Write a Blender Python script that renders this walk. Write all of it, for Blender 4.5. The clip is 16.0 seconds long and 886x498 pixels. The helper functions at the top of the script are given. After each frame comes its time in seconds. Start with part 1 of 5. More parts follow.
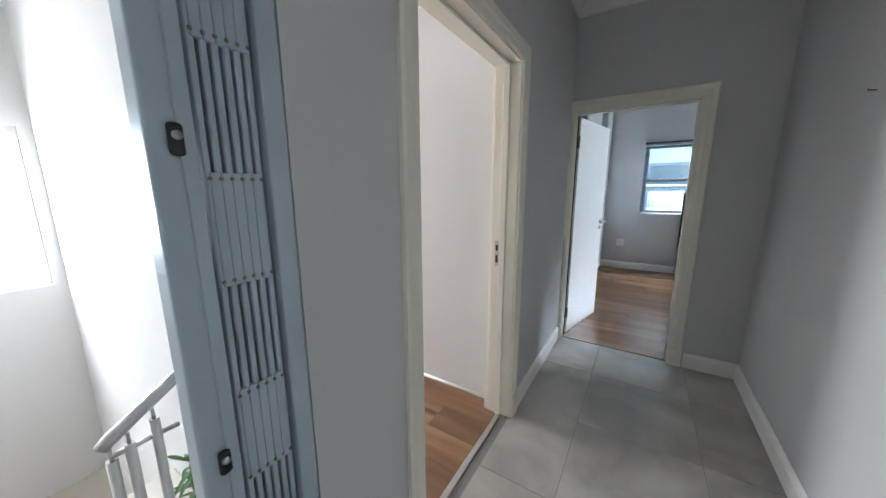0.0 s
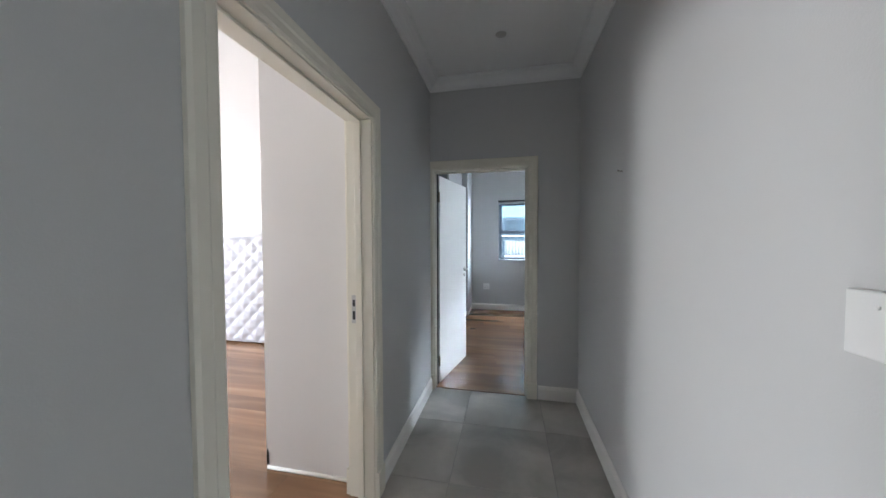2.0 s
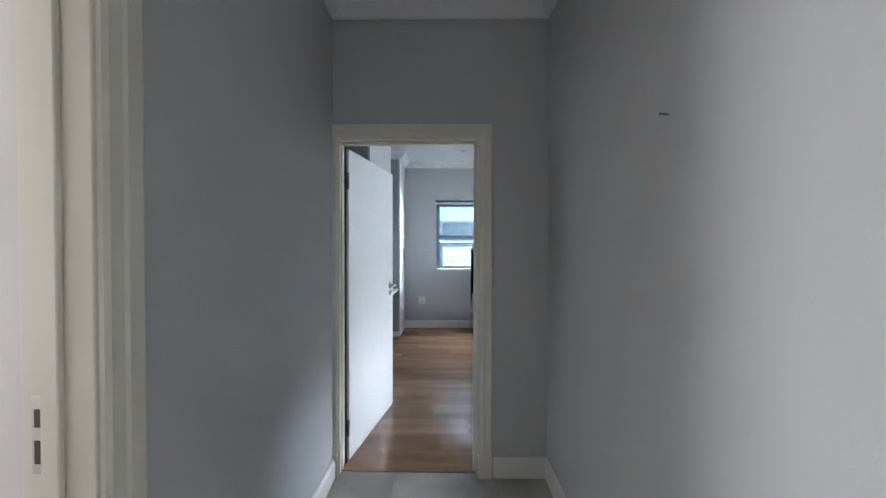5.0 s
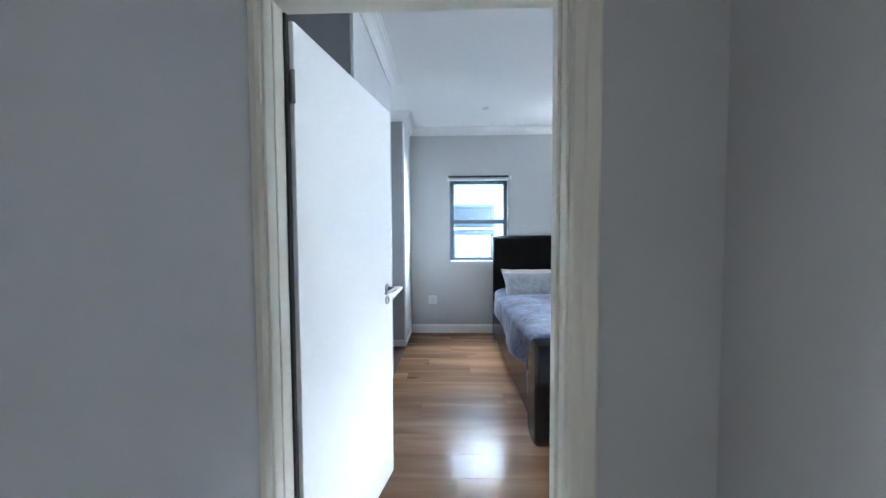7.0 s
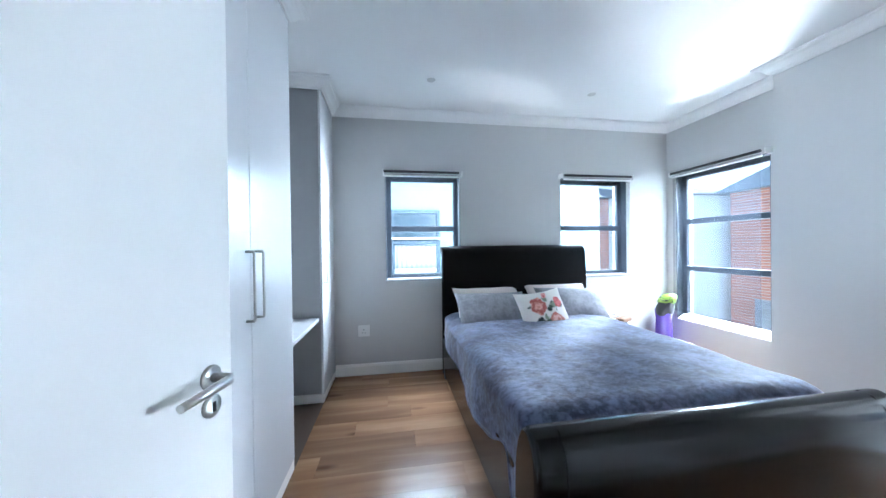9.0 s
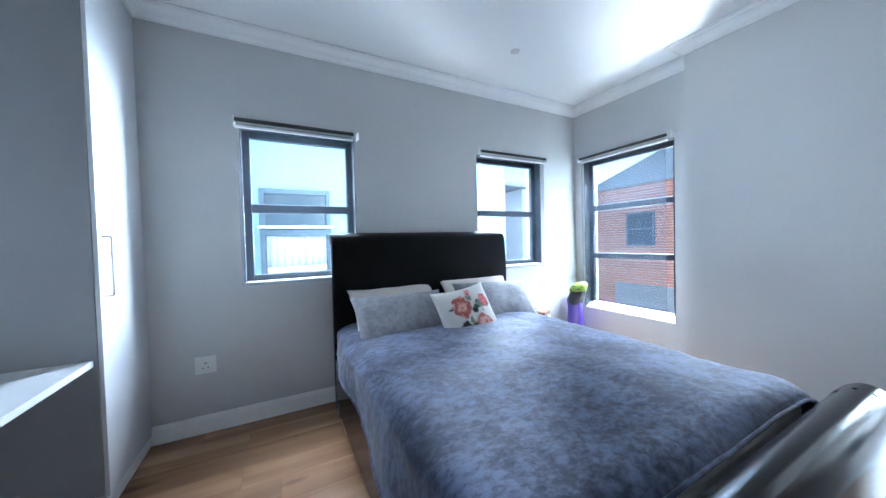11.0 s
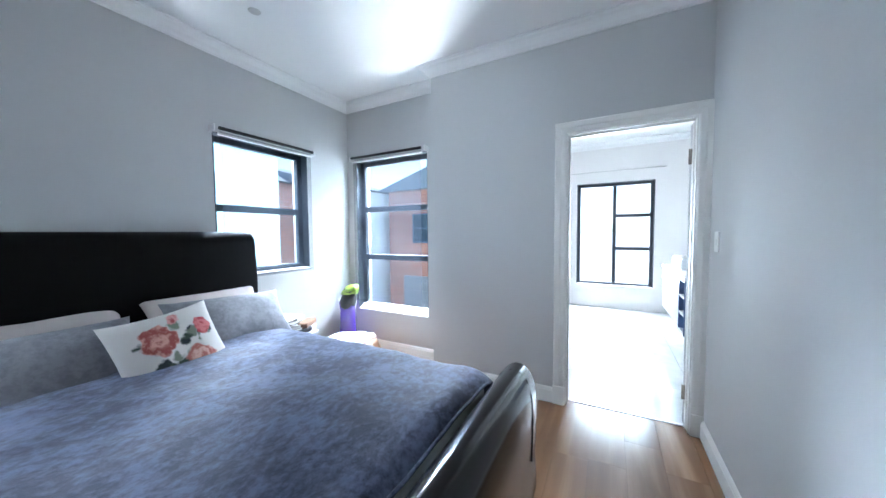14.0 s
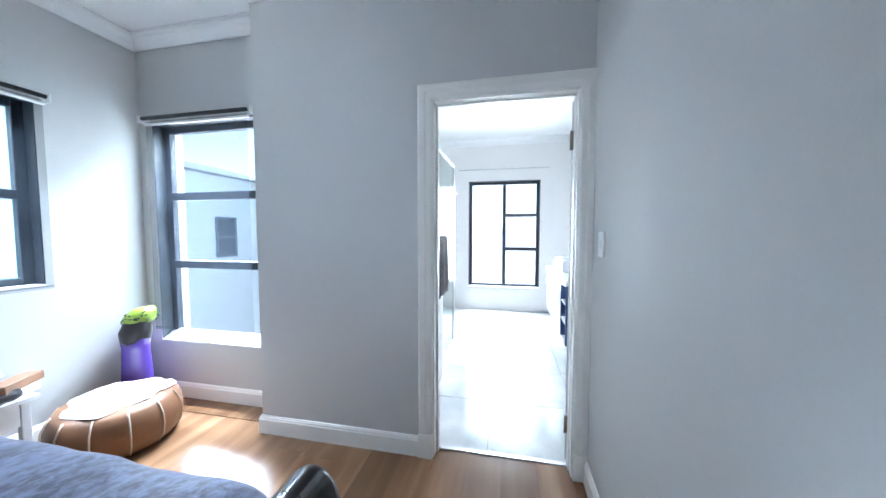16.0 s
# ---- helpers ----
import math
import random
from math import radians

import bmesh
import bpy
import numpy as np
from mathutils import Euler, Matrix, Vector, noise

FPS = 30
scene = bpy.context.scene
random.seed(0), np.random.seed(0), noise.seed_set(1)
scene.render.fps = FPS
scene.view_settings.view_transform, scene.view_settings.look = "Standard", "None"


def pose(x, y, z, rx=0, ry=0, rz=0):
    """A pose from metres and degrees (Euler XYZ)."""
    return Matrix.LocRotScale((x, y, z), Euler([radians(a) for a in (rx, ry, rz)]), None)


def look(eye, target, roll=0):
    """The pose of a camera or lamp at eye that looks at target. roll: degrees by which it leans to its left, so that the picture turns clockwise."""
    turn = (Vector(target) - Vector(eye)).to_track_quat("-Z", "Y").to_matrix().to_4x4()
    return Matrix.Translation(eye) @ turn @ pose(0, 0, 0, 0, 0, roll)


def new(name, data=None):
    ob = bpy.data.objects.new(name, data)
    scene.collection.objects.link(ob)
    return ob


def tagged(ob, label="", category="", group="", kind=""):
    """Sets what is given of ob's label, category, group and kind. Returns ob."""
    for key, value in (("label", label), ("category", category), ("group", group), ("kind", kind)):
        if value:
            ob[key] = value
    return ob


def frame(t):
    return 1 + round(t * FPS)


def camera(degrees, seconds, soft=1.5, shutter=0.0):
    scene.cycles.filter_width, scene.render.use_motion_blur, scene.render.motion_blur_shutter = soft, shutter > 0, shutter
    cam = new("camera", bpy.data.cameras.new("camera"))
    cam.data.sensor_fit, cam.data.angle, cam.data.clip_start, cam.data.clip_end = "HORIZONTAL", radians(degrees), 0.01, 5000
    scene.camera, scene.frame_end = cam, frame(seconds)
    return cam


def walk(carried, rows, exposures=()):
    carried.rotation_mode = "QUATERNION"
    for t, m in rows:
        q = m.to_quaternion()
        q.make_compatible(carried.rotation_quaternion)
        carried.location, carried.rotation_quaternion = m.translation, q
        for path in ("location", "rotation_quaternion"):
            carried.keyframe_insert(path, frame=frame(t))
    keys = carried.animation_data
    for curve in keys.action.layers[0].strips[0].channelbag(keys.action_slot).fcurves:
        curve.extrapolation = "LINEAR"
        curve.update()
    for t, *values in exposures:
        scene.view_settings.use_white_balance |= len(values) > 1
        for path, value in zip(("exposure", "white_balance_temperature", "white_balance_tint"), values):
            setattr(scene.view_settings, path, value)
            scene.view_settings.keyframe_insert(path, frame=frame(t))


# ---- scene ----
cam = camera(109.4, 16.0)
PATH = [
    (0, (0.198, -2.953, 1.39), (-0.858, -1.295, 1.021), -0.2),
    (0.5, (0.216, -2.917, 1.404), (-0.691, -1.158, 1.112), -0.2),
    (1, (0.252, -2.883, 1.41), (-0.501, -1.043, 1.194), -0.2),
    (1.5, (0.278, -2.854, 1.402), (-0.303, -0.945, 1.267), -0.1),
    (2, (0.307, -2.819, 1.403), (-0.097, -0.862, 1.339), -0.2),
    (2.5, (0.36, -2.76, 1.411), (0.107, -0.776, 1.394), -0.2),
    (3, (0.368, -2.668, 1.404), (0.222, -0.674, 1.402), -0.1),
    (3.5, (0.303, -2.549, 1.403), (0.238, -0.55, 1.416), -0.1),
    (4, (0.291, -2.369, 1.393), (0.274, -0.369, 1.405), -0.0),
    (4.2, (0.297, -2.271, 1.396), (0.295, -0.271, 1.405), 0.0),
    (6.3, (0.189, -1.241, 1.354), (0.114, 0.756, 1.282), -0.5),
    (6.5, (0.173, -1.139, 1.342), (0.084, 0.858, 1.272), -0.8),
    (7, (0.158, -0.871, 1.329), (0.104, 1.127, 1.25), -0.3),
    (7.5, (0.17, -0.629, 1.345), (0.198, 1.37, 1.281), -0.3),
    (8, (0.164, -0.388, 1.341), (0.266, 1.608, 1.292), -0.3),
    (8.5, (0.154, -0.18, 1.326), (0.357, 1.809, 1.306), -0.7),
    (8.7, (0.172, -0.091, 1.333), (0.419, 1.893, 1.318), -0.7),
    (10.8, (0.336, 0.745, 1.252), (1.186, 2.555, 1.211), -1.5),
    (11, (0.365, 0.801, 1.253), (1.288, 2.574, 1.205), -1.5),
    (11.5, (0.437, 0.892, 1.262), (1.527, 2.567, 1.208), -1.5),
    (12, (0.512, 0.889, 1.274), (1.77, 2.443, 1.209), -1.6),
    (12.5, (0.602, 0.842, 1.322), (2.009, 2.26, 1.222), -0.9),
    (13, (0.661, 0.823, 1.319), (2.212, 2.081, 1.219), -0.7),
    (13.5, (0.718, 0.778, 1.32), (2.384, 1.879, 1.216), -0.6),
    (14, (0.8, 0.716, 1.316), (2.563, 1.655, 1.213), -0.5),
    (14.5, (0.938, 0.648, 1.322), (2.777, 1.426, 1.21), -0.4),
    (15, (1.103, 0.622, 1.31), (2.997, 1.253, 1.201), -0.2),
    (15.5, (1.321, 0.641, 1.307), (3.254, 1.142, 1.202), -0.2),
    (16, (1.576, 0.592, 1.31), (3.532, 0.996, 1.199), 0.0),
]
EXPOSURES = [(0, 2.5, 5750, 9), (4, 2.3, 5800, 10), (6.5, 2.92, 5450, 9), (7.5, 3.0, 5400, 8), (8.7, 2.85, 5350, 8), (11, 2.5, 5200, 8), (13.5, 2.42, 5400, 9), (16, 2.28, 5450, 9)]
walk(cam, [(r[0], look(*r[1:])) for r in PATH], EXPOSURES)

# ---------------- world, sun, added window lamps ----------
world = bpy.data.worlds.new("world")
scene.world = world
world.use_nodes = True
wn = world.node_tree.nodes
sky = wn.new("ShaderNodeTexSky")
sky.sky_type = "NISHITA"
sky.sun_disc = False
sky.sun_elevation = radians(79.6)
sky.sun_rotation = radians(104)
world.node_tree.links.new(sky.outputs[0], wn["Background"].inputs[0])
wn["Background"].inputs[1].default_value = 0.12

sun = new("sun", bpy.data.lights.new("sun", "SUN"))
sun.data.energy, sun.data.angle, sun.data.color = 2.4, radians(0.5), (1.0, 0.95, 0.88)
sun.matrix_world = look((1.6, -0.4, 9.0), (0, 0, 0))


def window_light(name, eye, target, w, h, watts, colour=(0.86, 0.93, 1.0), spread=180):
    """Added area lamp standing in for sky or bounced light at an opening."""
    ob = new(name, bpy.data.lights.new(name, "AREA"))
    ob.data.shape, ob.data.size, ob.data.size_y = "RECTANGLE", w, h
    ob.data.energy, ob.data.color, ob.data.spread = watts, colour, radians(spread)
    ob.matrix_world = look(eye, target)
    return ob


# lamps kept out of view beyond the panes, in place of sky light
window_light("sky_light_bed_1", (0.55, 4.25, 2.95), (0.55, 3.35, 1.5), 1.1, 0.9, 30, (0.90, 0.95, 1.0), 110)
window_light("sky_light_bed_2", (2.52, 4.25, 2.95), (2.52, 3.35, 1.5), 1.1, 0.9, 50, (0.90, 0.95, 1.0), 110)
window_light("sky_light_bed_3", (4.50, 2.85, 3.05), (3.5, 2.85, 1.3), 1.2, 1.0, 150, (0.92, 0.96, 1.0), 140)
# added fill lamps hidden beside window_1, brightening the room sideways
window_light("fill_lamp_court_1", (1.52, 4.22, 1.62), (0.45, 3.35, 1.45), 0.75, 1.5, 31, (0.92, 0.97, 1.0), 95)
window_light("fill_lamp_court_3", (-0.55, 4.25, 1.60), (0.60, 3.35, 1.45), 0.7, 1.5, 13, (0.92, 0.97, 1.0), 95)
window_light("sky_light_bath", (7.9, 0.7, 3.1), (6.2, 0.7, 0.6), 1.6, 1.2, 60, (0.96, 0.98, 1.0), 130)
window_light("window_light_bath", (7.25, 0.665, 1.26), (6.0, 0.665, 1.26), 1.3, 1.9, 31, (0.98, 0.99, 1.0), 130)
# added unseen fill lamp, aimed through window_3 to lift the back wall
window_light("fill_lamp_back_wall", (7.5, 7.4, 4.1), (2.0, 1.0, 1.2), 2.6, 1.2, 42, (0.90, 0.95, 1.0), 30)
# unseen lamp near the ground standing in for sunlight bounced off the paving
window_light("paving_bounce_lamp", (6.2, 5.2, -2.85), (3.4, 2.6, 1.6), 1.5, 1.5, 60, (1.0, 0.98, 0.95), 70)
window_light("sky_light_stairs", (-4.75, -3.4, 1.5), (-3.0, -3.3, 1.2), 1.5, 1.4, 27, (1.0, 0.99, 0.97))
window_light("sky_light_living", (-5.7, -1.7, 1.15), (-3.9, -1.7, 1.0), 1.15, 1.25, 30, (1.0, 0.93, 0.86))
window_light("sky_light_living_far", (-5.7, 0.05, 1.3), (-3.9, -0.4, 0.7), 1.4, 1.5, 11, (1.0, 0.93, 0.86))
# added fill lamp, out of view, to brighten the ajar far door
window_light("fill_lamp_far_room", (-3.7, 2.88, 1.5), (-4.4, 1.9, 1.2), 1.1, 1.1, 16, (0.94, 0.97, 1.0))


# ---------------- materials ----------------
def material(name, colour, rough=0.6, metal=0.0, vary=0.06, scale=3.0, grain=0.0, grain_scale=120.0, coat=0.0, sheen=0.0):
    """Plain painted or solid surface: two scales of tone, two of relief."""
    m = bpy.data.materials.new(name)
    m.use_nodes = True
    nt = m.node_tree
    n, l = nt.nodes, nt.links
    b = n["Principled BSDF"]
    b.inputs["Roughness"].default_value = rough
    b.inputs["Metallic"].default_value = metal
    b.inputs["Coat Weight"].default_value = coat
    b.inputs["Sheen Weight"].default_value = sheen
    tc = n.new("ShaderNodeTexCoord")
    big = n.new("ShaderNodeTexNoise")
    big.inputs["Scale"].default_value, big.inputs["Detail"].default_value = scale, 6
    l.new(tc.outputs["Object"], big.inputs["Vector"])
    ramp = n.new("ShaderNodeMix")
    ramp.data_type = "RGBA"
    ramp.inputs[6].default_value = (*[max(0, c * (1 - vary)) for c in colour], 1)
    ramp.inputs[7].default_value = (*[min(1, c * (1 + vary)) for c in colour], 1)
    l.new(big.outputs["Fac"], ramp.inputs[0])
    l.new(ramp.outputs[2], b.inputs["Base Color"])
    if grain:
        fine = n.new("ShaderNodeTexNoise")
        fine.inputs["Scale"].default_value, fine.inputs["Detail"].default_value = grain_scale, 3
        l.new(tc.outputs["Object"], fine.inputs["Vector"])
        bump = n.new("ShaderNodeBump")
        bump.inputs["Strength"].default_value, bump.inputs["Distance"].default_value = grain, 0.004
        l.new(fine.outputs["Fac"], bump.inputs["Height"])
        l.new(bump.outputs[0], b.inputs["Normal"])
    return m


def wood_floor(name):
    """Oak laminate: grain along x, tone by board, dark knots."""
    m = bpy.data.materials.new(name)
    m.use_nodes = True
    nt = m.node_tree
    n, l = nt.nodes, nt.links
    b = n["Principled BSDF"]
    tc, info = n.new("ShaderNodeTexCoord"), n.new("ShaderNodeObjectInfo")
    off = n.new("ShaderNodeVectorMath")
    off.operation = "MULTIPLY_ADD"
    l.new(info.outputs["Random"], off.inputs[0])
    off.inputs[1].default_value = (37, 51, 13)
    l.new(tc.outputs["Object"], off.inputs[2])
    mp = n.new("ShaderNodeMapping")
    mp.inputs["Scale"].default_value = (0.5, 5.5, 1)
    l.new(off.outputs[0], mp.inputs[0])
    g = n.new("ShaderNodeTexNoise")
    g.inputs["Scale"].default_value, g.inputs["Detail"].default_value, g.inputs["Distortion"].default_value = 1.5, 10, 0.25
    l.new(mp.outputs[0], g.inputs[0])
    ramp = n.new("ShaderNodeValToRGB")
    e = ramp.color_ramp.elements
    e[0].position, e[0].color = 0.25, (0.17, 0.087, 0.043, 1)
    e[1].position, e[1].color = 0.74, (0.36, 0.215, 0.117, 1)
    mid = ramp.color_ramp.elements.new(0.5)
    mid.color = (0.235, 0.13, 0.066, 1)
    l.new(g.outputs["Fac"], ramp.inputs[0])
    tone = n.new("ShaderNodeHueSaturation")
    val = n.new("ShaderNodeMapRange")
    val.inputs[3].default_value, val.inputs[4].default_value = 0.82, 1.15
    l.new(info.outputs["Random"], val.inputs[0])
    l.new(val.outputs[0], tone.inputs["Value"])
    l.new(ramp.outputs[0], tone.inputs["Color"])
    mk = n.new("ShaderNodeMapping")
    mk.inputs["Scale"].default_value = (0.62, 2.1, 1)
    l.new(off.outputs[0], mk.inputs[0])
    v = n.new("ShaderNodeTexVoronoi")
    v.inputs["Scale"].default_value = 1.7
    l.new(mk.outputs[0], v.inputs["Vector"])
    kr = n.new("ShaderNodeMapRange")
    kr.inputs[1].default_value, kr.inputs[2].default_value, kr.inputs[3].default_value, kr.inputs[4].default_value = 0.03, 0.11, 0.75, 0.0
    l.new(v.outputs["Distance"], kr.inputs[0])
    mix = n.new("ShaderNodeMix")
    mix.data_type = "RGBA"
    l.new(kr.outputs[0], mix.inputs[0])
    l.new(tone.outputs[0], mix.inputs[6])
    mix.inputs[7].default_value = (0.07, 0.033, 0.018, 1)
    l.new(mix.outputs[2], b.inputs["Base Color"])
    b.inputs["Roughness"].default_value = 0.27
    rr = n.new("ShaderNodeMapRange")
    rr.inputs[3].default_value, rr.inputs[4].default_value = 0.16, 0.27
    l.new(g.outputs["Fac"], rr.inputs[0])
    l.new(rr.outputs[0], b.inputs["Roughness"])
    bump = n.new("ShaderNodeBump")
    bump.inputs["Strength"].default_value, bump.inputs["Distance"].default_value = 0.12, 0.002
    l.new(g.outputs["Fac"], bump.inputs["Height"])
    l.new(bump.outputs[0], b.inputs["Normal"])
    return m


def tile_stone(name, dark, light, rough):
    m = material(name, light, rough, grain=0.05, grain_scale=60)
    nt = m.node_tree
    n, l = nt.nodes, nt.links
    b = n["Principled BSDF"]
    tc, info = n.new("ShaderNodeTexCoord"), n.new("ShaderNodeObjectInfo")
    off = n.new("ShaderNodeVectorMath")
    off.operation = "MULTIPLY_ADD"
    l.new(info.outputs["Random"], off.inputs[0])
    off.inputs[1].default_value = (31, 17, 5)
    l.new(tc.outputs["Object"], off.inputs[2])
    cl = n.new("ShaderNodeTexNoise")
    cl.inputs["Scale"].default_value, cl.inputs["Detail"].default_value, cl.inputs["Distortion"].default_value = 2.6, 9, 0.4
    l.new(off.outputs[0], cl.inputs[0])
    r = n.new("ShaderNodeValToRGB")
    r.color_ramp.elements[0].position, r.color_ramp.elements[0].color = 0.40, (*dark, 1)
    r.color_ramp.elements[1].position, r.color_ramp.elements[1].color = 0.63, (*light, 1)
    l.new(cl.outputs["Fac"], r.inputs[0])
    l.new(r.outputs[0], b.inputs["Base Color"])
    return m


def velvet(name, dark, light):
    """Crushed velvet: blotches of pile lying both ways."""
    m = material(name, light, 0.8, sheen=0.25)
    nt = m.node_tree
    n, l = nt.nodes, nt.links
    b = n["Principled BSDF"]
    tc = n.new("ShaderNodeTexCoord")
    mp = n.new("ShaderNodeMapping")
    mp.inputs["Scale"].default_value = (1.0, 1.3, 1.0)
    mp.inputs["Rotation"].default_value = (0, 0, 0.35)
    l.new(tc.outputs["Object"], mp.inputs[0])
    a = n.new("ShaderNodeTexNoise")
    a.inputs["Scale"].default_value, a.inputs["Detail"].default_value, a.inputs["Roughness"].default_value, a.inputs["Distortion"].default_value = 27, 6, 0.68, 0.12
    l.new(mp.outputs[0], a.inputs[0])
    r = n.new("ShaderNodeValToRGB")
    r.color_ramp.elements[0].position, r.color_ramp.elements[0].color = 0.40, (*dark, 1)
    r.color_ramp.elements[1].position, r.color_ramp.elements[1].color = 0.63, (*light, 1)
    big = n.new("ShaderNodeTexNoise")
    big.inputs["Scale"].default_value, big.inputs["Detail"].default_value = 4.5, 3
    l.new(tc.outputs["Object"], big.inputs[0])
    mul = n.new("ShaderNodeMath")
    mul.operation = "MULTIPLY_ADD"
    mul.inputs[1].default_value, mul.inputs[2].default_value = 0.55, -0.275
    l.new(big.outputs["Fac"], mul.inputs[0])
    add = n.new("ShaderNodeMath")
    l.new(a.outputs["Fac"], add.inputs[0])
    l.new(mul.outputs[0], add.inputs[1])
    l.new(add.outputs[0], r.inputs[0])
    l.new(r.outputs[0], b.inputs["Base Color"])
    bump = n.new("ShaderNodeBump")
    bump.inputs["Strength"].default_value, bump.inputs["Distance"].default_value = 0.35, 0.008
    l.new(a.outputs["Fac"], bump.inputs["Height"])
    l.new(bump.outputs[0], b.inputs["Normal"])
    return m


def glass_pane(name):
    m = bpy.data.materials.new(name)
    m.use_nodes = True
    n, l = m.node_tree.nodes, m.node_tree.links
    out = n["Material Output"]
    n.remove(n["Principled BSDF"])
    tr, gl, mx = n.new("ShaderNodeBsdfTransparent"), n.new("ShaderNodeBsdfGlossy"), n.new("ShaderNodeMixShader")
    tr.inputs[0].default_value = (0.93, 0.97, 0.96, 1)
    gl.inputs["Roughness"].default_value = 0.02
    mx.inputs[0].default_value = 0.045
    l.new(tr.outputs[0], mx.inputs[1])
    l.new(gl.outputs[0], mx.inputs[2])
    l.new(mx.outputs[0], out.inputs[0])
    return m


def sheer(name, colour, open_part):
    """Woven screen fabric, partly see-through."""
    m = bpy.data.materials.new(name)
    m.use_nodes = True
    n, l = m.node_tree.nodes, m.node_tree.links
    out = n["Material Output"]
    n.remove(n["Principled BSDF"])
    tr, df, tl = n.new("ShaderNodeBsdfTransparent"), n.new("ShaderNodeBsdfDiffuse"), n.new("ShaderNodeBsdfTranslucent")
    cloth, mx = n.new("ShaderNodeMixShader"), n.new("ShaderNodeMixShader")
    df.inputs[0].default_value = tl.inputs[0].default_value = (*colour, 1)
    l.new(df.outputs[0], cloth.inputs[1])
    l.new(tl.outputs[0], cloth.inputs[2])
    mx.inputs[0].default_value = 1 - open_part
    l.new(tr.outputs[0], mx.inputs[1])
    l.new(cloth.outputs[0], mx.inputs[2])
    l.new(mx.outputs[0], out.inputs[0])
    return m


M_WALL = material("wall_paint", (0.56, 0.562, 0.552), 0.72, vary=0.03, scale=1.2, grain=0.10, grain_scale=220)
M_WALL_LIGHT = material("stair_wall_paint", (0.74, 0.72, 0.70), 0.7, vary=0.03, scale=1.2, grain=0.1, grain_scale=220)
M_CEIL = material("ceiling_paint", (0.80, 0.80, 0.79), 0.8, vary=0.015, scale=1.0, grain=0.05, grain_scale=160)
M_TRIM = material("trim_paint", (0.84, 0.825, 0.785), 0.38, vary=0.03, scale=5, grain=0.03, grain_scale=90)
M_CREAM = material("cream_trim_paint", (0.80, 0.765, 0.66), 0.36, vary=0.03, scale=5, grain=0.03, grain_scale=90)
M_DOOR = material("door_paint", (0.84, 0.84, 0.83), 0.42, vary=0.025, scale=3, grain=0.04, grain_scale=70)
M_OAK = wood_floor("oak_laminate")
M_TILE = tile_stone("grey_porcelain", (0.36, 0.34, 0.305), (0.54, 0.515, 0.465), 0.30)
M_BATHTILE = tile_stone("pale_porcelain", (0.50, 0.51, 0.50), (0.66, 0.66, 0.65), 0.18)
M_GROUT = material("grout", (0.27, 0.26, 0.25), 0.9, grain=0.2)
M_SUBFLOOR = material("floor_joint_dark", (0.06, 0.035, 0.02), 0.8, grain=0.1)
M_ALU = material("charcoal_aluminium", (0.022, 0.029, 0.040), 0.5, metal=0.0, vary=0.1, grain=0.03)
M_GLASS = glass_pane("window_glass")
M_SHEER = sheer("screen_fabric", (0.05, 0.06, 0.075), 0.84)
M_STEEL = material("brushed_steel", (0.58, 0.57, 0.55), 0.3, metal=1.0, vary=0.08, scale=20, grain=0.05)
M_HINGE = material("tarnished_hinge", (0.28, 0.25, 0.21), 0.45, metal=0.9, vary=0.3, scale=40)
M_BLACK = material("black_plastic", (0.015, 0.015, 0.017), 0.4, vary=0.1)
M_PLASTIC = material("white_plastic", (0.78, 0.78, 0.76), 0.35, vary=0.02)
M_LEATHER = material("espresso_leather", (0.005, 0.0035, 0.0035), 0.17, vary=0.35, scale=7)
M_LEATHER.node_tree.nodes["Principled BSDF"].inputs["Specular IOR Level"].default_value = 0.36
M_HEADBOARD = material("matt_espresso_leather", (0.004, 0.003, 0.003), 0.42, vary=0.3, scale=7, grain=0.06, grain_scale=60)
M_HEADBOARD.node_tree.nodes["Principled BSDF"].inputs["Specular IOR Level"].default_value = 0.10
M_CREAMCOTTON = material("cream_cotton", (0.74, 0.66, 0.61), 0.85, vary=0.06, scale=14, grain=0.3, grain_scale=180, sheen=0.2)
M_DUVET = velvet("blue_grey_velvet", (0.010, 0.015, 0.044), (0.092, 0.112, 0.196))
M_GREYPILLOW = velvet("grey_velvet", (0.21, 0.21, 0.225), (0.30, 0.30, 0.315))
M_WHITECOTTON = material("white_cotton", (0.74, 0.72, 0.70), 0.85, vary=0.05, scale=14, grain=0.3, grain_scale=180, sheen=0.2)
M_GATE = material("grey_powder_coat", (0.40, 0.47, 0.52), 0.34, metal=0.1, vary=0.08, scale=8, grain=0.05)
M_MELAMINE = material("grey_melamine", (0.33, 0.335, 0.34), 0.42, vary=0.05, scale=6, grain=0.04)
M_WARDROBE = material("white_gloss_board", (0.74, 0.75, 0.76), 0.25, vary=0.02)

# ---------------- mesh helpers ----------------
def finish(bm, smooth=False):
    bmesh.ops.recalc_face_normals(bm, faces=bm.faces)
    if smooth:
        for f in bm.faces:
            f.smooth = True
    return bm


def mesh_object(name, bm, mat, parent=None):
    me = bpy.data.meshes.new(name)
    bm.to_mesh(me)
    bm.free()
    if mat:
        me.materials.append(mat)
    ob = new(name, me)
    if parent:
        ob.parent = parent
    return ob


def part(name, bm, mat, parent, label=""):
    return tagged(mesh_object(name, bm, mat, parent), label)


def thing(name, label, category, at=(0, 0, 0), turn=0.0, group="", kind=""):
    ob = new(name)
    ob.matrix_world = pose(*at, 0, 0, turn)
    return tagged(ob, label, category, group, kind)


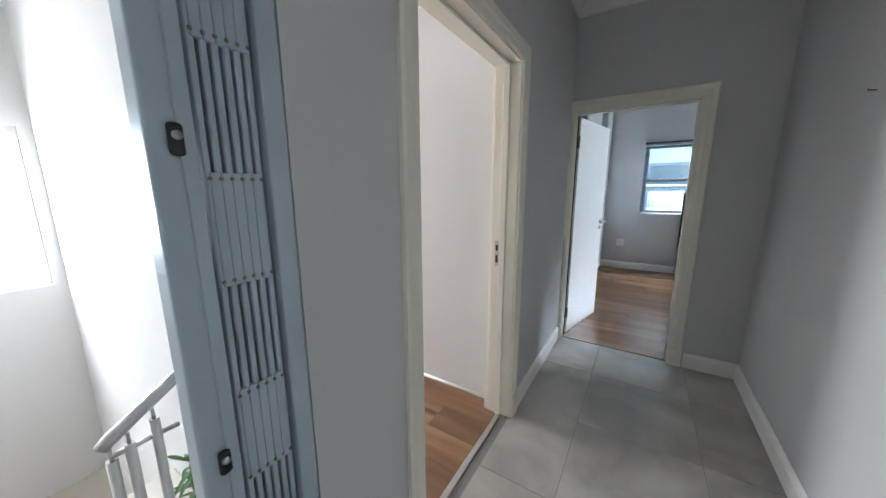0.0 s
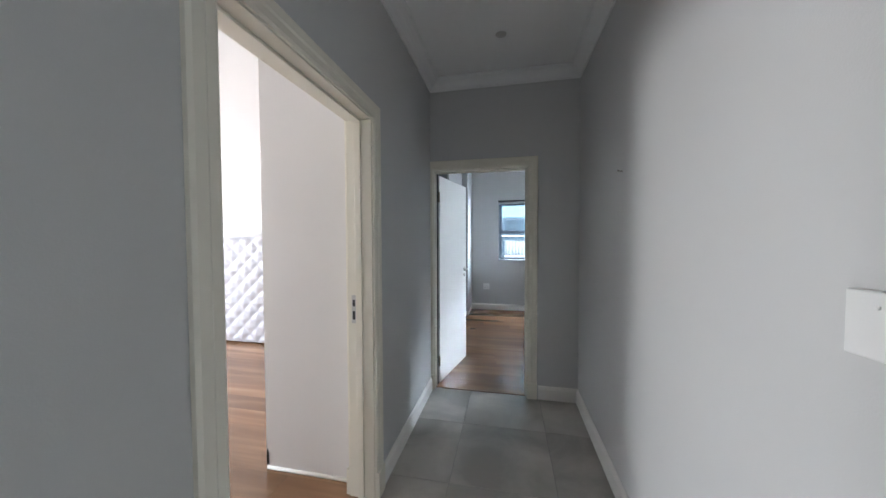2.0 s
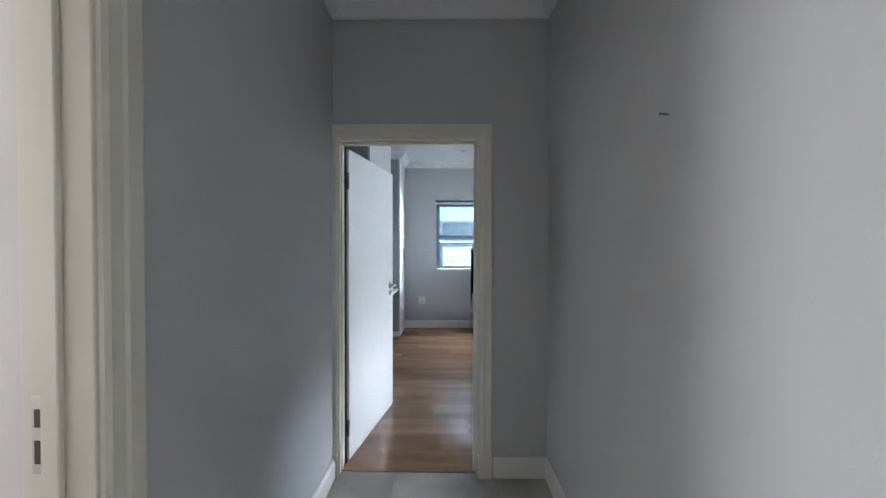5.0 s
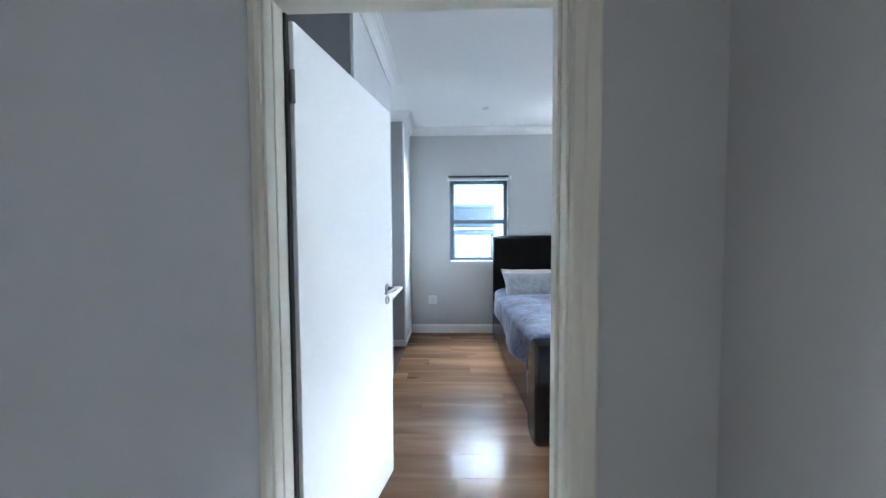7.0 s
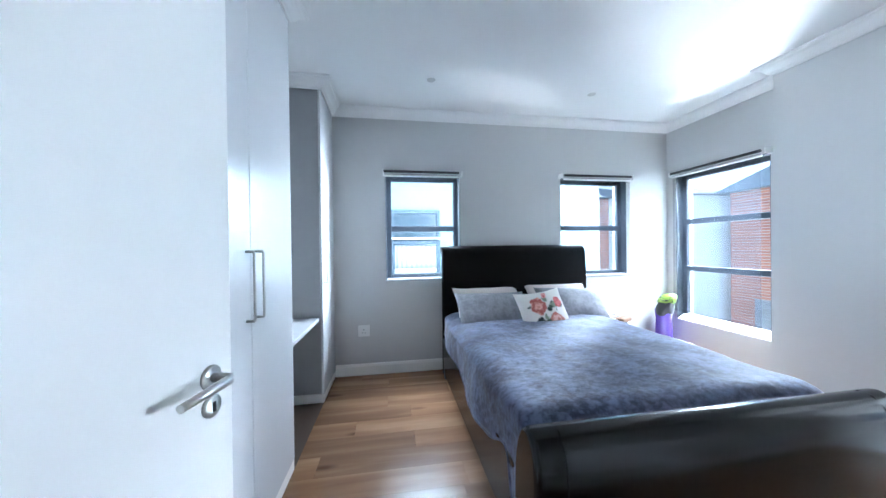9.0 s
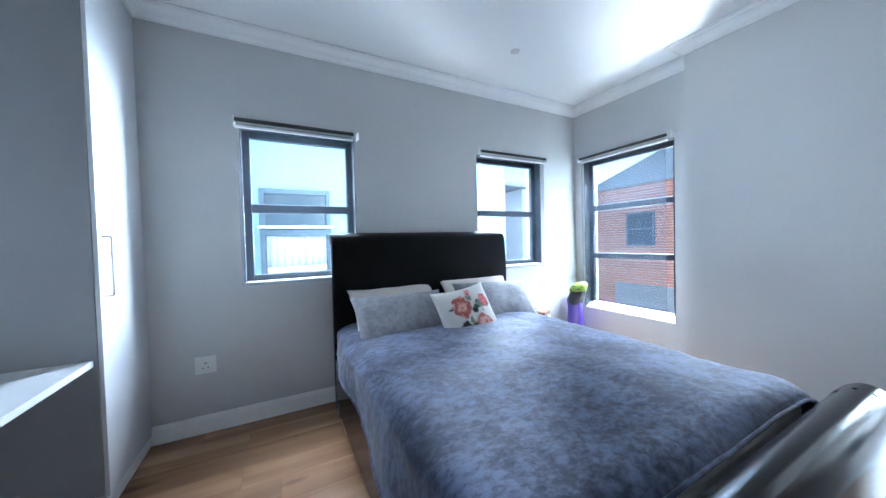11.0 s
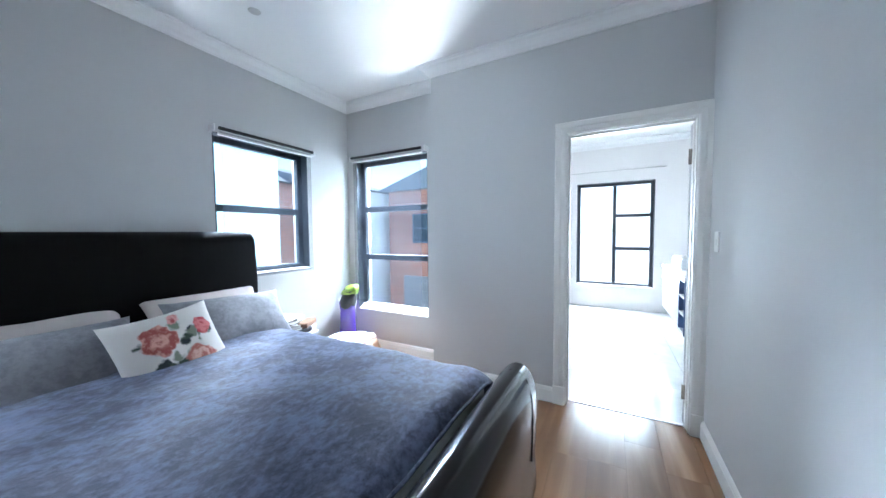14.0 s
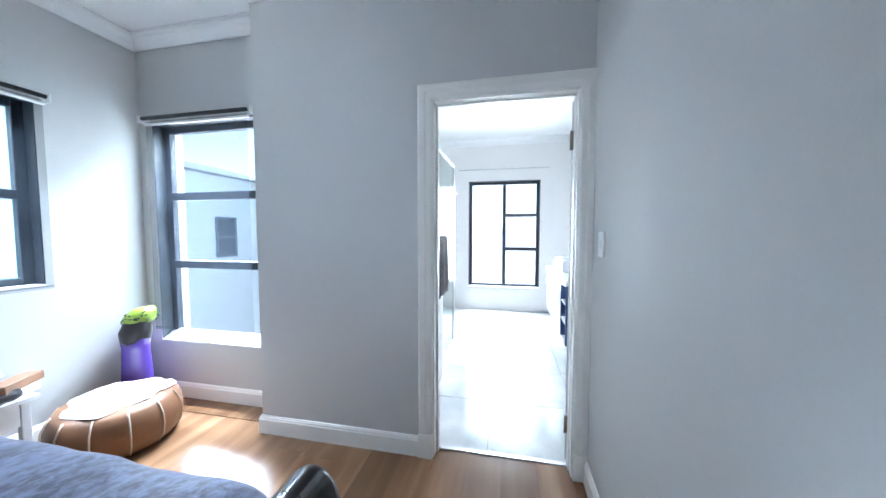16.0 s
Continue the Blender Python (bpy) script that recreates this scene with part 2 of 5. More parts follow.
def add_box(bm, lo, hi):
    v = [bm.verts.new((x, y, z)) for z in (lo[2], hi[2]) for y in (lo[1], hi[1]) for x in (lo[0], hi[0])]
    for q in ((0, 2, 3, 1), (4, 5, 7, 6), (0, 1, 5, 4), (2, 6, 7, 3), (0, 4, 6, 2), (1, 3, 7, 5)):
        bm.faces.new([v[i] for i in q])
    return v


def box(lo, hi, bevel=0.0, seg=2, m=None):
    bm = bmesh.new()
    add_box(bm, lo, hi)
    if bevel:
        bmesh.ops.bevel(bm, geom=bm.edges[:], offset=bevel, segments=seg, profile=0.5, affect="EDGES")
    if m is not None:
        bm.transform(m)
    return finish(bm)


def tube(points, r, seg=10, cap=True):
    """A round bar along a polyline; r: one radius, or one for each point."""
    bm = bmesh.new()
    pts = [Vector(p) for p in points]
    rs = r if isinstance(r, (list, tuple)) else [r] * len(pts)
    rings = []
    ref = None
    for i, p in enumerate(pts):
        t = (pts[min(i + 1, len(pts) - 1)] - pts[max(i - 1, 0)]).normalized()
        if ref is None:
            ref = t.orthogonal().normalized()
        a = (ref - t * ref.dot(t)).normalized()
        ref = a
        b = t.cross(a)
        rings.append([bm.verts.new(p + rs[i] * (math.cos(k * math.tau / seg) * a + math.sin(k * math.tau / seg) * b)) for k in range(seg)])
    for u, w in zip(rings, rings[1:]):
        for k in range(seg):
            bm.faces.new((u[k], u[(k + 1) % seg], w[(k + 1) % seg], w[k]))
    if cap:
        bm.faces.new(rings[0][::-1])
        bm.faces.new(rings[-1])
    finish(bm)
    for f in bm.faces:
        f.smooth = len(f.verts) == 4
    return bm


def lathe(profile, seg=28, smooth=True):
    """A turned body from (radius, z) pairs."""
    bm = bmesh.new()
    rings = []
    for r, z in profile:
        rings.append([bm.verts.new((r * math.cos(k * math.tau / seg), r * math.sin(k * math.tau / seg), z)) for k in range(seg)])
    for u, w in zip(rings, rings[1:]):
        for k in range(seg):
            bm.faces.new((u[k], u[(k + 1) % seg], w[(k + 1) % seg], w[k]))
    bm.faces.new(rings[0][::-1])
    bm.faces.new(rings[-1])
    return finish(bm, smooth)


def sweep(path, normal, profile, closed=False):
    """A moulding along a planar path with mitred corners. profile: (aside, out) pairs, aside to the left of the way seen from the normal's tip."""
    bm = bmesh.new()
    pts, nrm = [Vector(p) for p in path], Vector(normal).normalized()
    rings = []
    k = len(pts)
    for i, p in enumerate(pts):
        ts = []
        if closed or i > 0:
            ts.append((p - pts[i - 1]).normalized())
        if closed or i < k - 1:
            ts.append((pts[(i + 1) % k] - p).normalized())
        sides = [nrm.cross(t) for t in ts]
        s = sum(sides, Vector()).normalized()
        s = s / max(0.2, s.dot(sides[0]))
        rings.append([bm.verts.new(p + s * a + nrm * b) for a, b in profile])
    for i in range(k if closed else k - 1):
        u, w = rings[i], rings[(i + 1) % k]
        for j in range(len(profile)):
            j2 = (j + 1) % len(profile)
            bm.faces.new((u[j], u[j2], w[j2], w[j]))
    if not closed:
        bm.faces.new(rings[0])
        bm.faces.new(rings[-1][::-1])
    return finish(bm)


def wall(name, axis, at, lo, hi, z0, z1, holes=(), mat=None, label="light grey painted plaster wall"):
    """A wall across an axis from at[0] to at[1], along the other from lo to hi, with openings (a0, a1, b0, b1)."""
    bm = bmesh.new()
    cuts = sorted({lo, hi, *[h[0] for h in holes], *[h[1] for h in holes]})

    def piece(a0, a1, b0, b1):
        if b1 - b0 < 1e-4:
            return
        if axis == "y":
            add_box(bm, (a0, at[0], b0), (a1, at[1], b1))
        else:
            add_box(bm, (at[0], a0, b0), (at[1], a1, b1))

    for a0, a1 in zip(cuts, cuts[1:]):
        mid, z = (a0 + a1) / 2, z0
        for h in sorted((h for h in holes if h[0] < mid < h[1]), key=lambda h: h[2]):
            piece(a0, a1, z, h[2])
            z = h[3]
        piece(a0, a1, z, z1)
    bmesh.ops.remove_doubles(bm, verts=bm.verts, dist=1e-5)
    return tagged(mesh_object(name, finish(bm), mat or M_WALL), label, "wall", kind="structure")


# ---------------- the plan ----------------
XL, XR = -0.39, 0.897            # corridor walls
BY = 3.425                       # bedroom window wall
BX, AX, AY = 3.285, 3.545, 2.148   # bathroom wall, alcove wall, where the alcove begins
BACK = 0.175                     # bedroom face of the wall beside the corridor
CZ, BZ = 2.82, 2.778             # ceilings
TOP = 3.0

wall("wall_corridor_left", "x", (XL - 0.14, XL), -2.58, 0.0, 0, TOP, [(-2.18, -1.27, 0, 2.04)])
wall("wall_corridor_right", "x", (XR, XR + 0.14), -4.3, 0.0, 0, TOP)
wall("wall_corridor_end", "y", (0.0, 0.115), XL - 0.14, XR + 0.14, 0, TOP, [(-0.371, 0.485, 0, 2.035)])
wall("wall_bedroom_back", "y", (BACK - 0.185, BACK), XR + 0.14, BX, 0, TOP)
wall("wall_bedroom_left", "x", (-1.12, -1.0), 0.115, BY, 0, TOP)
wall("wall_bedroom_left_front", "y", (0.115, 0.2), -1.0, -0.42, 0, TOP)
W1, W2, W3 = (0.14, 0.935, 0.985, 2.105), (2.13, 2.985, 0.97, 2.11), (2.35, 3.30, 0.44, 2.14)
wall("wall_bedroom_window", "y", (BY, BY + 0.23), -1.12, AX + 0.23, 0, TOP, [W1, W2])
wall("wall_alcove", "x", (AX, AX + 0.23), AY - 0.13, BY, 0, TOP, [W3])
wall("wall_alcove_return", "y", (AY - 0.13, AY), BX + 0.13, AX, 0, TOP)
wall("wall_bathroom_door", "x", (BX, BX + 0.13), 0.0, AY, 0, TOP, [(0.235, 1.012, 0, 2.035)])
BWIN = (0.09, 1.24, 0.38, 2.14)
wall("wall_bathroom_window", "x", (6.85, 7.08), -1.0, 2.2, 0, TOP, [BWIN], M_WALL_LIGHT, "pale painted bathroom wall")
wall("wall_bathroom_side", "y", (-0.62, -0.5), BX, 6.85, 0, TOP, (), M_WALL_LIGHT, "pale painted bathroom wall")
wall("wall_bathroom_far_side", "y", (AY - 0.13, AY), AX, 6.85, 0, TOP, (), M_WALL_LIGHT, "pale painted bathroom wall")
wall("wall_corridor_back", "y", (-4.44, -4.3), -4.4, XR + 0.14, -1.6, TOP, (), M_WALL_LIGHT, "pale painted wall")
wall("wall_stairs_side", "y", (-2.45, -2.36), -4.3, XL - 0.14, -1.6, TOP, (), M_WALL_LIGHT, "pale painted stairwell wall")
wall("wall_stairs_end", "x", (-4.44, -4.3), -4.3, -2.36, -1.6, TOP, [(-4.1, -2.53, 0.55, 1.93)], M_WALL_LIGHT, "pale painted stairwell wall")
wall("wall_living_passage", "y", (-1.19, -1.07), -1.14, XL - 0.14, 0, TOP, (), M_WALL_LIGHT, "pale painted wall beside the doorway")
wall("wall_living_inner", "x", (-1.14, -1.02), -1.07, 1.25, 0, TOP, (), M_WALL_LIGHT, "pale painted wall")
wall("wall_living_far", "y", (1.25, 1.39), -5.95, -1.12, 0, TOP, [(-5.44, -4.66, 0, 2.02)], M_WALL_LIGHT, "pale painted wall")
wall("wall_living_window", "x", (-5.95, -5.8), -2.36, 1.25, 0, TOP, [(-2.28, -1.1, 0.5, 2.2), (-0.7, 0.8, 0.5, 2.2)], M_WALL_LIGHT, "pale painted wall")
# opening is invented and unseen, made to go with the added far room lamp
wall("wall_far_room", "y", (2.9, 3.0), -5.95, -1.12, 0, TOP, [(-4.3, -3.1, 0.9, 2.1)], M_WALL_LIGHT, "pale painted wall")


def ceiling(name, lo, hi, z, label):
    return tagged(mesh_object(name, box((*lo, z), (*hi, z + 0.12)), M_CEIL), label, "ceiling", kind="structure")


ceiling("ceiling_corridor", (XL - 0.14, -4.3), (XR + 0.1, 0.0), CZ, "white painted corridor ceiling")
ceiling("ceiling_bedroom", (-1.0, 0.115), (AX, BY), BZ, "white painted bedroom ceiling")
ceiling("ceiling_bathroom", (BX + 0.13, -0.5), (6.85, AY - 0.13), 2.80, "white painted bathroom ceiling")
ceiling("ceiling_living", (-5.8, -2.36), (XL - 0.14, 1.25), 2.78, "white painted ceiling")
ceiling("ceiling_stairs", (-4.4, -4.3), (XL - 0.14, -2.36), 2.84, "white painted stairwell ceiling")
ceiling("ceiling_far_room", (-5.95, 1.39), (-1.12, 2.9), 2.78, "white painted ceiling")

COVE = [(0.0, 0.0), (0.0, -0.088), (0.012, -0.088), (0.016, -0.078), (0.03, -0.066), (0.042, -0.046), (0.058, -0.032), (0.078, -0.022), (0.084, -0.012), (0.096, -0.01), (0.096, 0.0)]


def cornice(name, path, z, closed=True, label="white moulded plaster cornice"):
    bm = sweep([(x, y, z) for x, y in path], (0, 0, 1), COVE, closed)
    return tagged(mesh_object(name, bm, M_CEIL), label, "cornice", kind="structure")


cornice("cornice_corridor", [(XL, -4.3), (XR, -4.3), (XR, 0), (XL, 0)], CZ)
cornice("cornice_bedroom", [(AX, AY), (AX, BY), (-0.395, BY), (-0.395, 2.87), (-1.0, 2.87), (-1.0, 2.05), (-0.395, 2.05), (-0.395, 0.9), (-0.42, 0.9), (-0.42, 0.115), (XR + 0.14, 0.115), (XR + 0.14, BACK), (BX, BACK), (BX, AY)], BZ)
cornice("cornice_living", [(-5.8, 1.25), (-5.8, -2.36), (XL - 0.14, -2.36), (XL - 0.14, -1.19), (-1.14, -1.19), (-1.14, 1.25)], 2.78)
cornice("cornice_bathroom", [(BX + 0.13, -0.5), (6.85, -0.5), (6.85, AY - 0.13), (BX + 0.13, AY - 0.13)], 2.80)

SKIRT = [(0.0, 0.0), (0.017, 0.0), (0.017, 0.092), (0.013, 0.098), (0.013, 0.104), (0.006, 0.116), (0.0, 0.118)]


def skirting(name, path, label="white moulded skirting board"):
    bm = sweep([(x, y, 0.0) for x, y in path], (0, 0, 1), SKIRT)
    return tagged(mesh_object(name, bm, M_TRIM), label, "skirting", kind="structure")


skirting("baseboard_corridor_left", [(XL, 0.0), (XL, -1.2)])
skirting("baseboard_corridor_left_near", [(XL, -2.25), (XL, -2.58)])
skirting("baseboard_corridor_right", [(XR, -4.3), (XR, 0.0), (0.571, 0.0)])
skirting("baseboard_bedroom_window", [(AX, AY), (AX, BY), (-0.395, BY)])
skirting("baseboard_bedroom_bath", [(BX, 1.085), (BX, AY), (AX, AY)])
skirting("baseboard_bedroom_back", [(0.57, 0.115), (XR + 0.14, 0.115), (XR + 0.14, BACK), (BX, BACK)])
tagged(mesh_object("trim_living_passage", tube([(-1.13, -1.194, 0.008), (XL - 0.15, -1.194, 0.008)], 0.011, 8), M_TRIM), "slim white quadrant bead at the floor", "trim", kind="structure")
skirting("baseboard_living_inner", [(-1.14, 1.25), (-1.14, -1.19)])
skirting("baseboard_living_far", [(-4.585, 1.25), (-1.14, 1.25)][::-1])

ARCH = [(0.0, 0.0), (0.0, 0.012), (0.008, 0.017), (0.03, 0.017), (0.036, 0.021), (0.062, 0.021), (0.07, 0.014), (0.07, 0.0)]


def door_frame(name, axis, near, far, a0, a1, top, label, wide=0.082, paint=None, far_trim=True):
    """Lining, stops and architraves of a doorway in a wall from near to far across the axis."""
    paint = paint or M_TRIM
    root = thing(name, label, "door frame", kind="structure")

    def at(a, d, z):
        return (a, d, z) if axis == "y" else (d, a, z)

    t = 0.016
    for nm, lo, hi in (("jamb", at(a0 - 0.001, near - 0.002, 0), at(a0 + t, far + 0.002, top)), ("jamb", at(a1 - t, near - 0.002, 0), at(a1 + 0.001, far + 0.002, top)), ("head", at(a0 + t, near - 0.002, top - t), at(a1 - t, far + 0.002, top))):
        part(nm, box(lo, hi, 0.002, 1), paint, root)
    s = (near + far) / 2 - 0.02
    for nm, lo, hi in (("stop", at(a0 + t, s, 0), at(a0 + t + 0.006, s + 0.035, top - t)), ("stop", at(a1 - t - 0.012, s, 0), at(a1 - t, s + 0.035, top - t)), ("stop", at(a0 + t, s, top - t - 0.012), at(a1 - t, s + 0.035, top - t))):
        part(nm, box(lo, hi, 0.002, 1), paint, root)
    prof = [(a * wide / 0.07, b) for a, b in ARCH]
    for d, sgn in ((near, -1), (far, 1)):
        if sgn > 0 and not far_trim:
            continue
        path = [at(a1 - 0.008, d, 0), at(a1 - 0.008, d, top - 0.008), at(a0 + 0.008, d, top - 0.008), at(a0 + 0.008, d, 0)]
        nrm = at(0, sgn, 0)
        flip = (sgn > 0) if axis == "y" else (sgn < 0)
        for e0, e1 in ((a0 + 0.006 - wide, a0 + 0.01), (a1 - 0.01, a1 - 0.006 + wide)):
            if axis == "y" and sgn < 0 and a0 > -1 and e0 < 0:
                e0 = XL + 0.001
            p, q = at(e0, d, 0.0), at(e1, d + sgn * 0.027, 0.142)
            part("plinth_block", box(tuple(map(min, p, q)), tuple(map(max, p, q)), 0.004, 2), paint, root)
        part("architrave", sweep(path[::-1] if flip else path, nrm, [(-a, b) for a, b in prof]), paint, root)
    return root


door_frame("door_frame_bedroom", "y", 0.0, 0.115, -0.371, 0.485, 2.035, "cream painted moulded door frame to the bedroom", paint=M_CREAM)
door_frame("door_frame_living", "x", XL - 0.14, XL, -2.18, -1.27, 2.04, "cream painted moulded door frame beside the corridor", paint=M_CREAM)
door_frame("door_frame_bathroom", "x", BX, BX + 0.13, 0.235, 1.012, 2.035, "white painted moulded door frame to the bathroom")
door_frame("door_frame_far", "y", 1.25, 1.39, -5.44, -4.66, 2.02, "white painted door frame in the far wall")


# black strip painted in for the shadow gap between jamb and open leaf
tagged(mesh_object("trim_door_gap_shade", box((-0.3545, 0.098, 0.0), (-0.345, 0.1165, 2.015), 0.002, 1), M_BLACK), "black strip standing in for the shadow gap at the bedroom door jamb", "seal", kind="structure")


# ---------------- windows ----------------
def window(name, axis, inner, hole, rows, cols, label, setback=0.085, bars=None, slope=0.0):
    """An aluminium window in an opening; rows: (z0, z1) of panes by column; cols: pane edges along the wall."""
    root = thing(name, label, "window", kind="structure")
    a0, a1, z0, z1 = hole
    f, dep = 0.055, 0.05
    d0 = inner + setback

    def at(a, d, z):
        return (a, d, z) if axis == "y" else (d, a, z)

    for lo, hi in ((at(a0, d0, z0), at(a0 + f, d0 + dep, z1)), (at(a1 - f, d0, z0), at(a1, d0 + dep, z1)), (at(a0 + f, d0, z0), at(a1 - f, d0 + dep, z0 + f)), (at(a0 + f, d0, z1 - f), at(a1 - f, d0 + dep, z1))):
        part("frame_bar", box(lo, hi, 0.004, 1), bars or M_ALU, root)
    for i, (c0, c1) in enumerate(cols):
        for lo, hi in ((at(c1 - f / 2, d0 - 0.004, z0 + f), at(c1 + f / 2, d0 + dep + 0.004, z1 - f)),) if i < len(cols) - 1 else ():
            part("mullion", box(lo, hi, 0.004, 1), bars or M_ALU, root)
        edges = [z0 + f] + list(rows[i]) + [z1 - f]
        c_lo = c0 + (f if i == 0 else f / 2)
        c_hi = c1 - (f if i == len(cols) - 1 else f / 2)
        for z in rows[i]:
            part("transom", box(at(c_lo, d0 - 0.006, z - 0.03), at(c_hi, d0 + dep + 0.006, z + 0.03), 0.004, 1), bars or M_ALU, root)
        for b0, b1 in zip(edges, edges[1:]):
            lo, hi = b0 + (0.03 if b0 in rows[i] else 0), b1 - (0.03 if b1 in rows[i] else 0)
            pane = part("pane", box(at(c_lo, d0 + 0.022, lo), at(c_hi, d0 + 0.027, hi)), M_GLASS, root)
            pane.visible_shadow = False
    # dark boards stand in for shade on the wall-coloured reveals
    if not bars:
        for lo, hi in ((at(a0, inner + 0.003, z0 + 0.012), at(a0 + 0.006, d0, z1)), (at(a1 - 0.006, inner + 0.003, z0 + 0.012), at(a1, d0, z1)), (at(a0 + 0.006, inner + 0.003, z1 - 0.006), at(a1 - 0.006, d0, z1))):
            part("reveal_shade", box(lo, hi), M_ALU, root)
    bm = box(at(a0 + 0.001, inner + 0.004, z0 - 0.002), at(a1 - 0.001, d0 + slope, z0 + 0.012), 0.003, 1)
    # slope raises the white far edge over the frame bar, standing in for glare
    for v in bm.verts:
        if v.co.z > z0 and (v.co.y if axis == "y" else v.co.x) > d0 - 0.01:
            v.co.z += slope * 3
    part("sill", bm, M_TRIM, root)
    return root


window("window_1", "y", BY, W1, [[1.535]], [(W1[0], W1[1])], "charcoal aluminium window with two panes beside the bed")
window("window_2", "y", BY, W2, [[1.535]], [(W2[0], W2[1])], "charcoal aluminium window with two panes behind the headboard")
window("window_3", "x", AX, W3, [[1.045, 1.59]], [(W3[0], W3[1])], "tall charcoal aluminium window with three panes in the alcove", slope=0.02)
window("window_4", "x", 6.85, BWIN, [[1.025, 1.58], []], [(BWIN[0], 0.655), (0.655, BWIN[1])], "charcoal aluminium bathroom window with four panes")
window("window_5", "x", -4.44, (-4.1, -2.53, 0.55, 1.93), [[]], [(-4.1, -2.53)], "pale framed stairwell window", setback=0.03, bars=M_TRIM)


def roller_blind(axis, inner, a0, a1, top, bottom, label, gap=(0.0, 0.0)):
    """Barrel, brackets, lowered screen fabric, hem bar and chain."""
    root = thing("roller_blind", label, "roller blind", group="sheer roller blinds at the bedroom windows")
    d = inner - 0.055

    def at(a, dd, z):
        return (a, dd, z) if axis == "y" else (dd, a, z)

    part("barrel", tube([at(a0 + gap[0], d, top - 0.012), at(a1 - gap[1], d, top - 0.012)], 0.014, 14), M_BLACK, root, "dark rolled fabric barrel")
    for a in (a0, a1):
        part("bracket", box(at(a - 0.004, inner - 0.085, top - 0.05), at(a + 0.004, inner + 0.0, top + 0.004), 0.002, 1), M_PLASTIC, root, "white plastic bracket")
    part("cassette_bar", box(at(a0 + gap[0], d + 0.012, top - 0.062), at(a1 - gap[1], d + 0.03, top - 0.044), 0.004, 1), M_PLASTIC, root, "pale batten below the barrel")
    cloth = part("fabric", box(at(a0 + gap[0] + 0.012, d + 0.0185, bottom), at(a1 - gap[1] - 0.012, d + 0.0195, top - 0.03)), M_SHEER, root, "grey see-through screen fabric")
    part("hem_bar", box(at(a0 + gap[0] + 0.012, d + 0.013, bottom - 0.012), at(a1 - gap[1] - 0.012, d + 0.025, bottom + 0.01), 0.003, 1), M_SHEER, root)
    return root


roller_blind("y", BY, 0.115, 0.955, 2.14, 0.985, "grey see-through roller blind lowered over the window", (0.0, 0.035))
roller_blind("y", BY, 2.11, 3.015, 2.145, 0.965, "grey see-through roller blind lowered behind the headboard", (0.045, 0.0))
roller_blind("x", AX, 2.335, 3.32, 2.175, 0.555, "grey see-through roller blind lowered almost to the sill", (0.055, 0.0))


# ---------------- doors ----------------
def lever(root, x, side, z, mat):
    """A lever handle with rose and key rose on the face at y = side."""
    s = 1 if side > 0 else -1
    handle = part("handle", tube([(x, side, z), (x, side + s * 0.045, z), (x - 0.012, side + s * 0.052, z), (x - 0.125, side + s * 0.05, z - 0.004)], [0.010, 0.010, 0.0105, 0.008], 12), mat, root, "brushed steel lever handle")
    rose = lathe([(0.026, 0.0), (0.026, 0.006), (0.022, 0.009), (0.0, 0.009)], 20)
    rose.transform(Matrix.Translation((x, side, z)) @ Matrix.Rotation(-s * math.pi / 2, 4, "X"))
    part("rose", rose, mat, handle)
    rose = lathe([(0.024, 0.0), (0.024, 0.006), (0.02, 0.009), (0.0, 0.009)], 20)
    rose.transform(Matrix.Translation((x, side, z - 0.062)) @ Matrix.Rotation(-s * math.pi / 2, 4, "X"))
    part("key_rose", rose, mat, handle)
    part("keyhole", box((x - 0.004, side + s * 0.008, z - 0.073), (x + 0.004, side + s * 0.0105, z - 0.052)), M_BLACK, handle)


def door(name, hinge_at, turn, width, height, label, hand=1, handles=True, grooves=True):
    """A flush leaf from its hinge along +x of its own frame, thickness in y."""
    root = thing(name, label, "door", (*hinge_at, 0), turn, kind="structure")
    th = 0.04
    y0, y1 = (0, th) if hand > 0 else (-th, 0)
    bm = box((0.003, y0, 0.008), (width, y1, height), 0.003, 2)
    part("leaf", bm, M_DOOR, root)
    if handles:
        for side in (y0, y1):
            lever(root, width - 0.065, side if side != 0 else (-0.0001 if y1 > 0 else 0.0001), 1.055, M_STEEL)
        part("latch_plate", box((width - 0.001, (y0 + y1) / 2 - 0.011, 0.92), (width + 0.002, (y0 + y1) / 2 + 0.011, 1.08), 0.001, 1), M_STEEL, root)
    for z in (0.22, 1.80):
        hb = tube([(-0.004, 0, z - 0.05), (-0.004, 0, z + 0.05)], 0.007, 10)
        hinge = part("hinge", hb, M_HINGE, root, "tarnished butt hinge")
        part("hinge_leaf", box((-0.003, (y0 if hand > 0 else -0.036), z - 0.05), (0.0015, (0.036 if hand > 0 else y1), z + 0.05), 0.001, 1), M_HINGE, hinge)
    return root


door("door_1", (-0.334, 0.118), 77.7, 0.751, 2.005, "open white flush door with steel lever handles", hand=1)
door("door_2", (BX + 0.12, 0.262), -20.0, 0.72, 2.005, "open white flush door to the bathroom", hand=-1)
door("door_3", (-5.415, 1.385), 65.0, 0.72, 1.99, "ajar white flush door with a hanging mirror", hand=-1)

